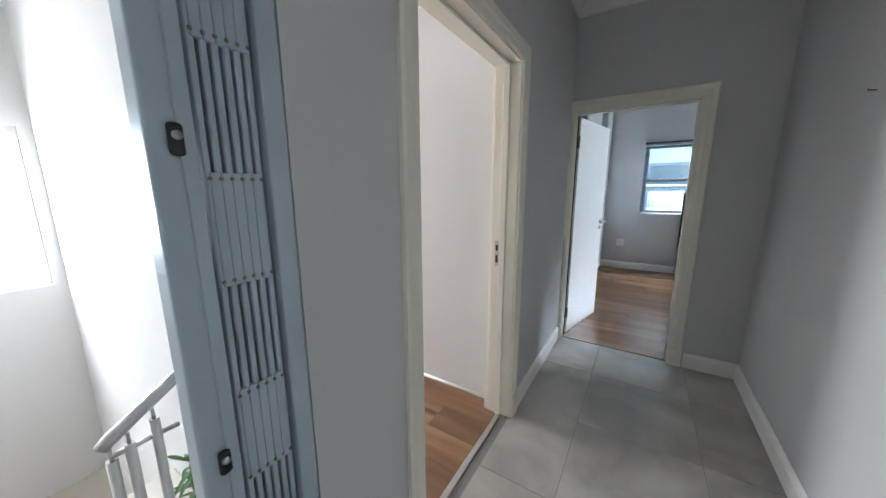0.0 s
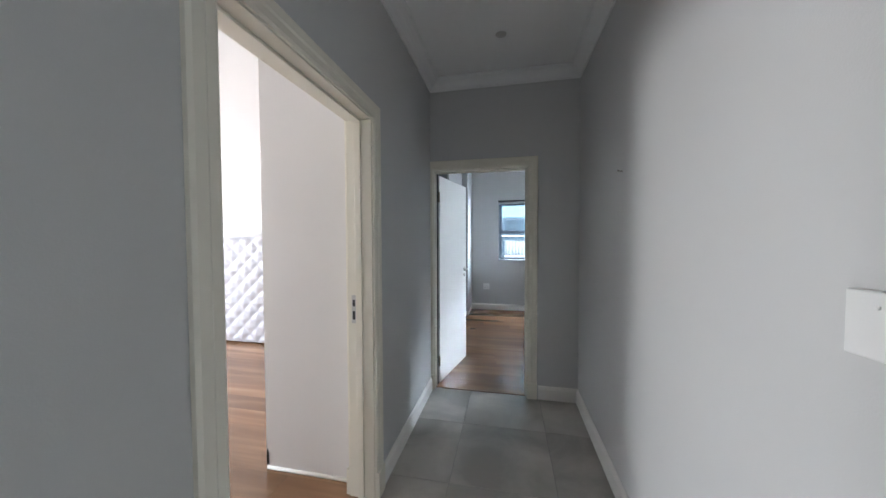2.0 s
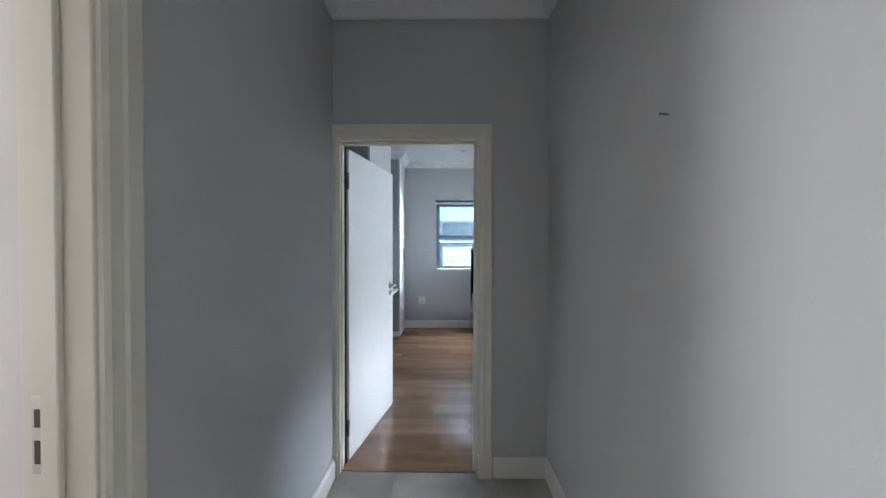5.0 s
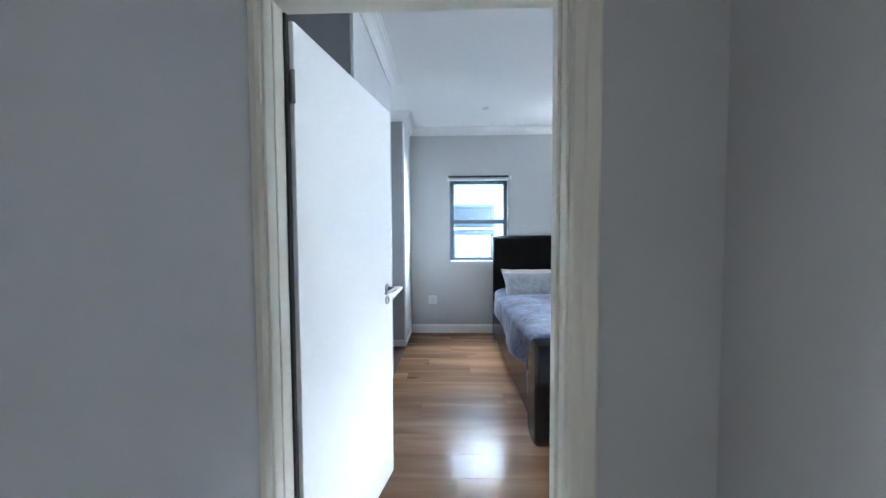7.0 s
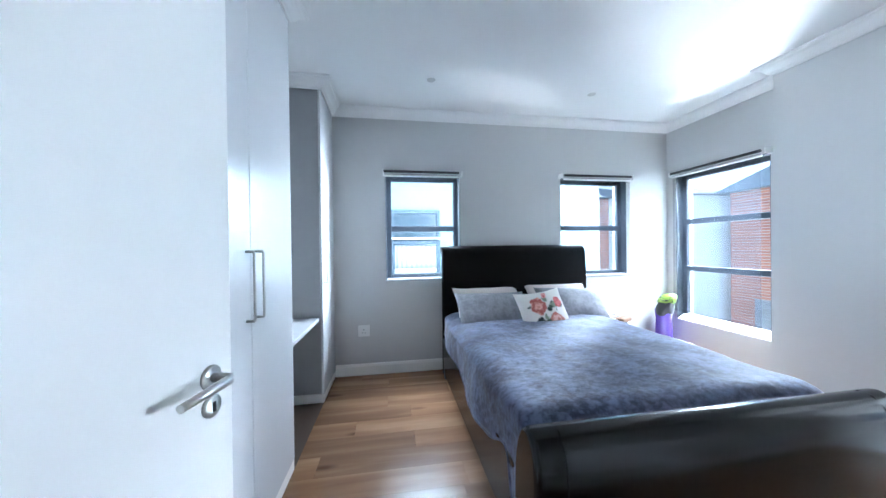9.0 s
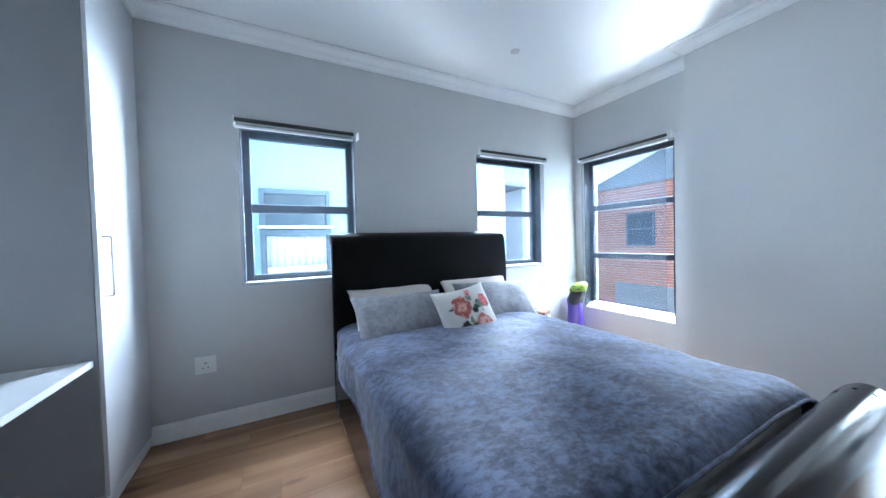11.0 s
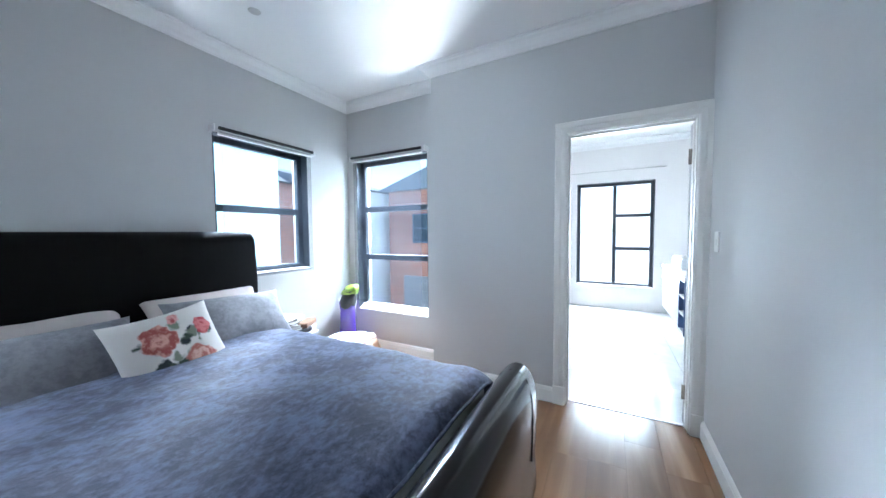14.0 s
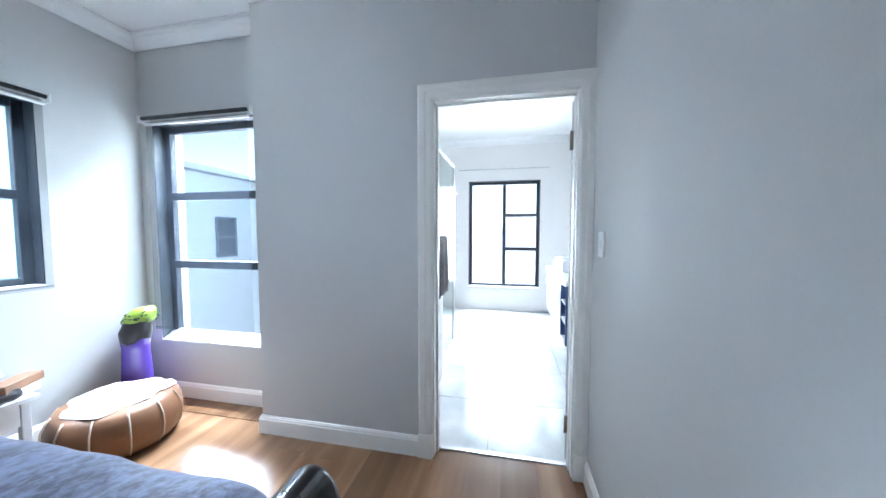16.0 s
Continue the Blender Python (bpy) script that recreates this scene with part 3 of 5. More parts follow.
# ---------------- bed ----------------
def ribbon(centre, thick, x0, x1, roll=None, nx=1, round_end=0.02):
    """An upholstered panel: a (y, z) centre line with thickness, drawn along x, optionally with a rolled top."""
    c = [Vector((y, z)) for y, z in centre]
    left, right = [], []
    for i, p in enumerate(c):
        t = (c[min(i + 1, len(c) - 1)] - c[max(i - 1, 0)]).normalized()
        nrm = Vector((-t.y, t.x))
        left.append(p + nrm * thick / 2)
        right.append(p - nrm * thick / 2)
    loop = left + right[::-1]
    bm = bmesh.new()
    xs = [x0, x0 + round_end * 0.3, x0 + round_end, x1 - round_end, x1 - round_end * 0.3, x1]
    mid = sum(c, Vector((0, 0))) / len(c)
    rings = []
    for k, x in enumerate(xs):
        shrink = {0: 0.55, 5: 0.55, 1: 0.86, 4: 0.86}.get(k, 1.0)
        ring = []
        for i, p in enumerate(loop):
            ci = c[i] if i < len(c) else c[len(loop) - 1 - i]
            q = ci + (p - ci) * shrink
            ring.append(bm.verts.new((x, q.x, q.y)))
        rings.append(ring)
    n = len(loop)
    for u, w in zip(rings, rings[1:]):
        for i in range(n):
            bm.faces.new((u[i], u[(i + 1) % n], w[(i + 1) % n], w[i]))
    for ring in (rings[0], rings[-1]):
        for i in range(len(c) - 1):
            bm.faces.new((ring[i], ring[i + 1], ring[n - 2 - i], ring[n - 1 - i]))
    return finish(bm, True)


def arc(cy, cz, r, a0, a1, n):
    return [(cy + r * math.cos(radians(a0 + (a1 - a0) * i / n)), cz + r * math.sin(radians(a0 + (a1 - a0) * i / n))) for i in range(n + 1)]


HX0, HX1 = 0.705, 2.335
bed = thing("sleigh_bed", "dark brown leather sleigh bed against the window wall", "bed")
head = [(y + 0.045, z) for y, z in [(3.235, 0.02), (3.235, 0.4), (3.232, 0.75), (3.228, 0.95), (3.232, 1.08), (3.243, 1.165)] + arc(3.305, 1.24, 0.062, 165, 40, 7)]
part("headboard", ribbon(head, 0.075, HX0, HX1), M_HEADBOARD, bed, "high rolled headboard in dark leather")


def padded_board(profile, x0, x1, steps=6):
    """A solid upholstered board: a closed (y, z) outline smoothed, drawn along x, with softly rounded ends."""
    pts = [Vector(p) for p in profile]
    n = len(pts)
    loop = []
    for i in range(n):
        p0, p1, p2, p3 = pts[i - 1], pts[i], pts[(i + 1) % n], pts[(i + 2) % n]
        for k in range(steps):
            t = k / steps
            loop.append(0.5 * (2 * p1 + (p2 - p0) * t + (2 * p0 - 5 * p1 + 4 * p2 - p3) * t * t + (3 * p1 - p0 - 3 * p2 + p3) * t ** 3))
    mid = sum(loop, Vector((0, 0))) / len(loop)
    bm = bmesh.new()
    rings = []
    r = 0.03
    ends = [(r * (1 - math.cos(a)), r * (1 - math.sin(a))) for a in (0.0, 0.4, 0.8, 1.2, math.pi / 2)]
    spans = [(x0 + e, inset) for e, inset in ends] + [(x1 - e, inset) for e, inset in reversed(ends)]
    for x, inset in spans:
        ring = []
        for p in loop:
            d = p - mid
            q = mid + Vector((d.x * (1 - inset / 0.11), d.y * (1 - inset / 0.34)))
            ring.append(bm.verts.new((x, q.x, q.y)))
        rings.append(ring)
    m = len(loop)
    for u, w in zip(rings, rings[1:]):
        for i in range(m):
            bm.faces.new((u[i], u[(i + 1) % m], w[(i + 1) % m], w[i]))
    bm.faces.new(rings[0])
    bm.faces.new(rings[-1])
    finish(bm, True)
    for f in bm.faces:
        if len(f.verts) > 4:
            f.smooth = False
    return bm


FOOT = [(1.232, 0.03), (1.236, 0.30), (1.228, 0.47), (1.205, 0.575), (1.165, 0.645), (1.118, 0.676), (1.072, 0.668), (1.038, 0.632), (1.02, 0.57), (1.013, 0.45), (1.018, 0.26), (1.03, 0.03)]
footboard = part("footboard", padded_board(FOOT, 0.665, 2.325), M_LEATHER, bed, "padded round-topped footboard in glossy dark leather")
for x in (0.775, 2.215):
    part("seam", tube([(x, y + (y - 1.125) * 0.012, z + 0.0015) for y, z in FOOT[1:-1]], 0.0018, 6), M_HEADBOARD, footboard, "stitched seam near the board's end")
for x0, x1 in ((0.705, 0.75), (2.265, 2.31)):
    part("side_rail", box((x0, 1.2, 0.03), (x1, 3.25, 0.40), 0.014, 3), M_LEATHER, bed)
for x in (0.74, 2.26):
    for y in (1.25, 3.17):
        part("foot_block", box((x - 0.035, y - 0.035, 0), (x + 0.035, y + 0.035, 0.1), 0.004, 1), M_BLACK, bed)
part("base", box((0.75, 1.235, 0.16), (2.265, 3.24, 0.33), 0.01, 1), M_LEATHER, bed)

mattress = tagged(mesh_object("mattress", box((0.755, 1.25, 0.33), (2.255, 3.235, 0.575), 0.04, 3), M_WHITECOTTON), "white mattress lying on the sleigh bed", "mattress")


def duvet_mesh():
    bm = bmesh.new()
    nx, ny = 96, 90
    x0, x1, y0, y1 = 0.72, 2.295, 1.225, 3.20
    drop_l, drop_r = 0.30, 0.26
    span = (x1 - x0)
    rows = []
    for j in range(ny + 1):
        v = j / ny
        y = y0 + (y1 - y0) * v
        row = []
        for i in range(nx + 1):
            u = i / nx
            s = -drop_l + u * (span + drop_l + drop_r)   # way along the cloth
            hem = 0.03 * math.sin(9 * v + 1.0) + 0.02 * math.sin(23 * v)
            if s < 0:
                d = -s / drop_l * (0.155 + 0.125 * math.exp(-((v - 0.32) / 0.34) ** 2) + 0.15 * math.exp(-((v - 0.035) / 0.035) ** 2) - 0.05 * math.exp(-((v - 0.12) / 0.05) ** 2) + 0.35 * hem * 0.3)
                x = x0 - 0.012 - 0.02 * math.sin(14 * v + 3) * min(1, d / 0.2) - 0.03 * min(1, d / 0.3)
                z = 0.60 - d
            elif s > span:
                d = (s - span) * (1 - hem)
                x = x1 + 0.012 + 0.012 * math.sin(17 * v) * min(1, d / 0.2)
                z = 0.60 - d
            else:
                x = x0 + s
                edge = min(s, span - s)
                z = 0.60 + 0.045 * (1 - math.exp(-edge / 0.05)) + 0.012 * math.sin(math.pi * s / span)
            if v < 0.05:
                z -= 0.05 * (1 - v / 0.05) ** 2
            p = Vector((x * 5, y * 5, z * 5))
            w = noise.noise(p * 0.55) * 0.016 + noise.noise(p * 1.7 + Vector((5, 1, 2))) * 0.006 + noise.noise(p * 4.0) * 0.0025
            fold = 0.010 * max(0, noise.noise(Vector((x * 2.2 + y * 1.1, y * 0.9 - x * 2, 3)))) 
            if 0 <= s <= span:
                z += w + fold
            else:
                x += w * 1.2
            row.append(bm.verts.new((x, y, z)))
        rows.append(row)
    edge = [row[0].co.copy() for row in reversed(rows)] + [v.co.copy() for v in rows[0]] + [row[-1].co.copy() for row in rows]
    for a, b in zip(rows, rows[1:]):
        for i in range(nx):
            bm.faces.new((a[i], a[i + 1], b[i + 1], b[i]))
    bmesh.ops.recalc_face_normals(bm, faces=bm.faces)
    geo = bmesh.ops.solidify(bm, geom=bm.faces[:], thickness=0.012)
    return finish(bm, True), edge


duvet_bm, duvet_edge = duvet_mesh()
duvet = tagged(mesh_object("duvet", duvet_bm, M_DUVET), "blue grey crushed velvet duvet spread over the bed", "duvet")
part("hem", tube(duvet_edge[::2], 0.007, 6), M_DUVET, duvet, "rolled velvet hem")


def cushion(w, h, d, seed, n=22, sharp=2.6, wrinkle=1.0):
    """A soft filled cover: pinched corners, full middle, seam all round."""
    bm = bmesh.new()
    sides = []
    for sgn in (1, -1):
        g = []
        for j in range(n + 1):
            row = []
            for i in range(n + 1):
                u, v = 2 * i / n - 1, 2 * j / n - 1
                full = max(0.0, (1 - abs(u) ** sharp) * (1 - abs(v) ** sharp)) ** 0.55
                pull = 1 - 0.055 * (1 - abs(u * v)) * (u * u + v * v) / 2
                x, z = u * w / 2 * (1 - 0.07 * (1 - v * v) * abs(u) ** 3), v * h / 2 * (1 - 0.09 * (1 - u * u) * abs(v) ** 3)
                q = Vector((x * 6 + seed, z * 6, sgn))
                y = sgn * (d / 2 * full + wrinkle * full * (0.014 * noise.noise(q) + 0.006 * noise.noise(q * 2.7)))
                row.append((x, y, z))
            g.append(row)
        sides.append(g)
    vs = {}

    def vert(s, i, j):
        if i in (0, n) or j in (0, n):
            s = 0
        k = (s, i, j)
        if k not in vs:
            vs[k] = bm.verts.new(sides[s][j][i])
        return vs[k]

    for s in (0, 1):
        for j in range(n):
            for i in range(n):
                bm.faces.new((vert(s, i, j), vert(s, i + 1, j), vert(s, i + 1, j + 1), vert(s, i, j + 1)))
    return finish(bm, True)


def pillow(name, at, w, h, d, lean, turn, roll, mat, label, seed, group="pillows on the bed", **kw):
    ob = mesh_object(name, cushion(w, h, d, seed, **kw), mat)
    ob.matrix_world = Matrix.Translation(at) @ Matrix.Rotation(radians(turn), 4, "Z") @ Matrix.Rotation(radians(lean), 4, "X") @ Matrix.Rotation(radians(roll), 4, "Y")
    return tagged(ob, label, "pillow", group)


pillow("pillow", (1.17, 3.12, 0.742), 0.72, 0.42, 0.13, -40, 4, 0, M_CREAMCOTTON, "cream cotton pillow propped against the headboard", 1)
pillow("pillow", (1.94, 3.12, 0.755), 0.70, 0.42, 0.13, -40, 0, 0, M_CREAMCOTTON, "cream cotton pillow propped against the headboard", 4)
pillow("pillow", (1.15, 2.935, 0.705), 0.72, 0.43, 0.18, -40, 3, 1, M_GREYPILLOW, "grey velvet pillow leaning on a cream pillow", 9)
pillow("pillow", (1.985, 2.955, 0.728), 0.72, 0.42, 0.18, -40, -4, 2, M_GREYPILLOW, "grey velvet pillow leaning on a cream pillow", 15)


# ---------------- floors ----------------
def planks(floor_ob, x0, x1, y0, y1, seed, width=0.19, length=1.28):
    """Boards along x, as parts of a floor; alike boards share a mesh."""
    rnd = random.Random(seed)
    cache = {}
    y = y0
    while y < y1 - 0.005:
        w = min(width, y1 - y)
        x = x0 - rnd.random() * length * 0.9
        while x < x1 - 0.005:
            a, b = max(x, x0), min(x + length, x1)
            if b - a > 0.02:
                key = (round(b - a, 3), round(w, 3))
                if key not in cache:
                    bm = bmesh.new()
                    lx, ly, c = (b - a) / 2 - 0.0002, w / 2 - 0.0002, 0.0003
                    lo = [bm.verts.new((sx * lx, sy * ly, -0.006)) for sx, sy in ((-1, -1), (1, -1), (1, 1), (-1, 1))]
                    md = [bm.verts.new((sx * lx, sy * ly, -0.0005)) for sx, sy in ((-1, -1), (1, -1), (1, 1), (-1, 1))]
                    hi = [bm.verts.new((sx * (lx - c), sy * (ly - c), 0)) for sx, sy in ((-1, -1), (1, -1), (1, 1), (-1, 1))]
                    for p, q in ((lo, md), (md, hi)):
                        for i in range(4):
                            bm.faces.new((p[i], p[(i + 1) % 4], q[(i + 1) % 4], q[i]))
                    bm.faces.new(hi)
                    me = bpy.data.meshes.new("plank")
                    finish(bm).to_mesh(me)
                    bm.free()
                    me.materials.append(M_OAK)
                    cache[key] = me
                ob = new("plank", cache[key])
                ob.parent = floor_ob
                ob.location = ((a + b) / 2, y + w / 2, 0)
            x += length
        y += width


def tiles(floor_ob, x_edges, y_edges, mat, z=0.0, gap=0.003):
    cache = {}
    for xa, xb in zip(x_edges, x_edges[1:]):
        for ya, yb in zip(y_edges, y_edges[1:]):
            key = (round(xb - xa, 3), round(yb - ya, 3))
            if key not in cache:
                bm = box((-(xb - xa) / 2 + gap / 2, -(yb - ya) / 2 + gap / 2, -0.008), ((xb - xa) / 2 - gap / 2, (yb - ya) / 2 - gap / 2, 0.0), 0.0012, 1)
                me = bpy.data.meshes.new("tile")
                bm.to_mesh(me)
                bm.free()
                me.materials.append(mat)
                cache[key] = me
            ob = new("tile", cache[key])
            ob.parent = floor_ob
            ob.location = ((xa + xb) / 2, (ya + yb) / 2, z)


def floor(name, lo, hi, mat, label, top=-0.004):
    return tagged(mesh_object(name, box((*lo, -0.2), (*hi, top)), mat), label, "floor", kind="structure")


f_cor = floor("floor_corridor", (-0.95, -4.3), (XR, 0.04), M_GROUT, "grey porcelain tiled corridor floor", -0.0025)
f_bed = floor("floor_bedroom", (-1.0, 0.04), (BX + 0.09, BY), M_SUBFLOOR, "oak laminate bedroom floor")
f_alc = floor("floor_alcove", (BX + 0.09, AY), (AX, BY), M_SUBFLOOR, "oak laminate alcove floor")
f_bath = floor("floor_bathroom", (BX + 0.09, -0.5), (6.9, AY - 0.13), M_GROUT, "pale glossy tiled bathroom floor", -0.0025)
f_liv = floor("floor_living", (-5.8, -2.36), (XL - 0.06, 1.39), M_SUBFLOOR, "oak laminate living room floor")
f_far = floor("floor_far_room", (-5.95, 1.39), (-1.12, 2.9), M_GROUT, "grey tiled floor beyond the far door", -0.0025)

# ---------------- more materials ----------------
M_PURPLE = material("purple_glaze", (0.10, 0.055, 0.34), 0.22, vary=0.15, scale=5, coat=0.4)
M_LIME = material("lime_print", (0.27, 0.40, 0.04), 0.5, vary=0.35, scale=30)
M_TAN = material("tan_leather", (0.23, 0.115, 0.055), 0.5, vary=0.2, scale=9, grain=0.3, grain_scale=150)
M_STITCH = material("cream_piping", (0.66, 0.56, 0.44), 0.8, vary=0.1)
M_PAPER = material("page_paper", (0.72, 0.70, 0.65), 0.85, vary=0.1, scale=30)
M_COVER = material("dark_book_cover", (0.09, 0.06, 0.05), 0.5, vary=0.3, scale=12)
M_WOODBOX = material("brown_wood", (0.24, 0.13, 0.07), 0.5, vary=0.35, scale=8, grain=0.2, grain_scale=60)
M_AMBER = material("amber_glass", (0.42, 0.17, 0.03), 0.1, vary=0.1, coat=0.5)
M_TOWEL = material("brown_towelling", (0.03, 0.015, 0.012), 0.95, vary=0.3, scale=20, grain=0.8, grain_scale=300, sheen=0.4)
M_NAVY = material("navy_board", (0.045, 0.085, 0.20), 0.4, vary=0.1)
M_CERAMIC = material("white_ceramic", (0.82, 0.82, 0.81), 0.12, vary=0.02)
M_LEAF = material("leaf_green", (0.06, 0.16, 0.035), 0.5, vary=0.4, scale=12)
M_TERRACOTTA = material("terracotta", (0.30, 0.13, 0.07), 0.8, vary=0.15)
M_SOIL = material("soil", (0.04, 0.025, 0.018), 0.95, vary=0.3, scale=30, grain=0.8)
M_RENDER = material("pale_house_render", (0.68, 0.72, 0.73), 0.85, vary=0.04, scale=0.8, grain=0.2, grain_scale=40)
M_AQUA = material("pale_aqua_render", (0.25, 0.37, 0.41), 0.85, vary=0.04, scale=0.8, grain=0.2, grain_scale=40)
M_ROOF = material("grey_roof_sheet", (0.17, 0.18, 0.19), 0.6, vary=0.1, scale=2)
M_GARAGE = material("grey_steel_door", (0.22, 0.22, 0.23), 0.5, vary=0.1, scale=2)
M_PAVING = material("paved_ground", (0.36, 0.34, 0.31), 0.9, vary=0.15, scale=0.4, grain=0.3, grain_scale=20)
M_QUILT = material("quilted_white_satin", (0.45, 0.45, 0.48), 0.42, vary=0.06, scale=7, grain=0.1, sheen=0.3)
M_CURTAIN = material("grey_curtain", (0.42, 0.42, 0.43), 0.9, vary=0.1, scale=10, grain=0.2)
M_CONCRETE = material("pale_stair_tile", (0.58, 0.52, 0.44), 0.5, vary=0.08, scale=3)
M_LAMPGLASS = material("frosted_lamp", (0.6, 0.6, 0.58), 0.5, vary=0.02)
# dark tone that stands for shade in the gate's gaps
M_GAPSHADE = material("dark_gap_shade", (0.10, 0.12, 0.14), 0.5, metal=0.3)
M_MIRROR = material("mirror_silver", (0.88, 0.89, 0.9), 0.02, metal=1.0, vary=0.0)


def brick_wall_material():
    m = material("red_face_brick", (0.40, 0.16, 0.10), 0.9)
    n, l = m.node_tree.nodes, m.node_tree.links
    tc = n.new("ShaderNodeTexCoord")
    mp = n.new("ShaderNodeMapping")
    mp.inputs["Rotation"].default_value = (radians(90), 0, 0)
    l.new(tc.outputs["Object"], mp.inputs[0])
    br = n.new("ShaderNodeTexBrick")
    br.inputs["Scale"].default_value = 1.0
    br.inputs["Brick Width"].default_value, br.inputs["Row Height"].default_value, br.inputs["Mortar Size"].default_value = 0.23, 0.085, 0.008
    br.inputs["Color1"].default_value, br.inputs["Color2"].default_value, br.inputs["Mortar"].default_value = (0.44, 0.17, 0.10, 1), (0.33, 0.12, 0.075, 1), (0.45, 0.40, 0.36, 1)
    l.new(mp.outputs[0], br.inputs["Vector"])
    l.new(br.outputs["Color"], n["Principled BSDF"].inputs["Base Color"])
    return m


def floral_material():
    """White cotton printed with roses and dark leaves."""
    m = material("floral_print", (0.78, 0.74, 0.68), 0.85, grain=0.2, grain_scale=200)
    n, l = m.node_tree.nodes, m.node_tree.links
    b = n["Principled BSDF"]
    tc = n.new("ShaderNodeTexCoord")
    sc = n.new("ShaderNodeVectorMath")
    sc.operation = "MULTIPLY"
    sc.inputs[1].default_value = (1, 0, 1)
    l.new(tc.outputs["Object"], sc.inputs[0])
    nz = n.new("ShaderNodeTexNoise")
    nz.inputs["Scale"].default_value, nz.inputs["Detail"].default_value = 16, 4
    l.new(sc.outputs[0], nz.inputs[0])
    warp = n.new("ShaderNodeVectorMath")
    warp.operation = "MULTIPLY_ADD"
    l.new(nz.outputs["Color"], warp.inputs[0])
    warp.inputs[1].default_value = (0.085, 0, 0.085)
    l.new(sc.outputs[0], warp.inputs[2])
    base = n["Mix"] if "Mix" in n else [k for k in n if k.type == "MIX"][0]
    colour = base.outputs[2]

    def blend(fac, col_socket, old):
        mx = n.new("ShaderNodeMix")
        mx.data_type = "RGBA"
        l.new(fac, mx.inputs[0])
        l.new(old, mx.inputs[6])
        if isinstance(col_socket, tuple):
            mx.inputs[7].default_value = (*col_socket, 1)
        else:
            l.new(col_socket, mx.inputs[7])
        return mx.outputs[2]

    def blob(x, z, r, soft):
        d = n.new("ShaderNodeVectorMath")
        d.operation = "DISTANCE"
        l.new(warp.outputs[0], d.inputs[0])
        d.inputs[1].default_value = (x + 0.042, 0, z + 0.042)
        mr = n.new("ShaderNodeMapRange")
        mr.inputs[1].default_value, mr.inputs[2].default_value = r - soft, r
        mr.inputs[3].default_value, mr.inputs[4].default_value = 1, 0
        l.new(d.outputs["Value"], mr.inputs[0])
        return d.outputs["Value"], mr.outputs[0]

    petal = n.new("ShaderNodeTexNoise")
    petal.inputs["Scale"].default_value, petal.inputs["Detail"].default_value = 30, 3
    l.new(sc.outputs[0], petal.inputs[0])
    swirl = n.new("ShaderNodeMath")
    swirl.operation = "MULTIPLY"
    swirl.inputs[1].default_value = 11
    l.new(petal.outputs["Fac"], swirl.inputs[0])
    rnd = random.Random(7)
    for k in range(30):
        a, q = rnd.random() * math.tau, rnd.uniform(0.03, 0.2)
        leaf = ((0.02, 0.03, 0.03), (0.05, 0.075, 0.05), (0.24, 0.27, 0.19))[k % 3]
        colour = blend(blob(q * math.cos(a), q * math.sin(a), rnd.uniform(0.014, 0.034), 0.012)[1], leaf, colour)
    for x, z, r, c0, c1 in ((-0.065, 0.07, 0.082, (0.42, 0.10, 0.08), (0.78, 0.42, 0.33)), (0.065, -0.075, 0.07, (0.52, 0.17, 0.13), (0.82, 0.52, 0.43)), (0.135, 0.09, 0.052, (0.46, 0.05, 0.06), (0.70, 0.22, 0.20)), (-0.13, -0.12, 0.036, (0.6, 0.28, 0.22), (0.84, 0.58, 0.48)), (0.03, 0.165, 0.034, (0.5, 0.1, 0.1), (0.8, 0.4, 0.36))):
        d, f = blob(x, z, r, 0.008)
        w = n.new("ShaderNodeMath")
        w.operation = "MULTIPLY_ADD"
        w.inputs[1].default_value = 95
        l.new(d, w.inputs[0])
        l.new(swirl.outputs[0], w.inputs[2])
        s = n.new("ShaderNodeMath")
        s.operation = "SINE"
        l.new(w.outputs[0], s.inputs[0])
        rg = n.new("ShaderNodeMapRange")
        rg.inputs[1].default_value, rg.inputs[2].default_value = -1, 1
        l.new(s.outputs[0], rg.inputs[0])
        cr = n.new("ShaderNodeMix")
        cr.data_type = "RGBA"
        cr.inputs[6].default_value, cr.inputs[7].default_value = (*c0, 1), (*c1, 1)
        l.new(rg.outputs[0], cr.inputs[0])
        colour = blend(f, cr.outputs[2], colour)
    l.new(colour, b.inputs["Base Color"])
    return m


M_BRICK = brick_wall_material()
M_FLORAL = floral_material()

# ---------------- corridor fittings ----------------
def downlight(x, y, z, label="small steel ceiling downlight"):
    root = thing("ceiling_downlight", label, "downlight", (x, y, z), group="ceiling downlights")
    part("ring", lathe([(0.018, -0.002), (0.03, -0.004), (0.036, -0.003), (0.038, 0.0), (0.038, 0.01), (0.018, 0.01)], 24), M_STEEL, root)
    part("lens", lathe([(0.0, 0.004), (0.018, 0.004), (0.018, 0.008), (0.0, 0.008)], 18), M_LAMPGLASS, root)
    return root


downlight(0.257, -0.56, CZ)
downlight(0.257, -3.2, CZ)
downlight(2.11, 2.80, BZ)
downlight(0.55, 2.75, BZ)
downlight(-3.6, 0.75, 2.78)


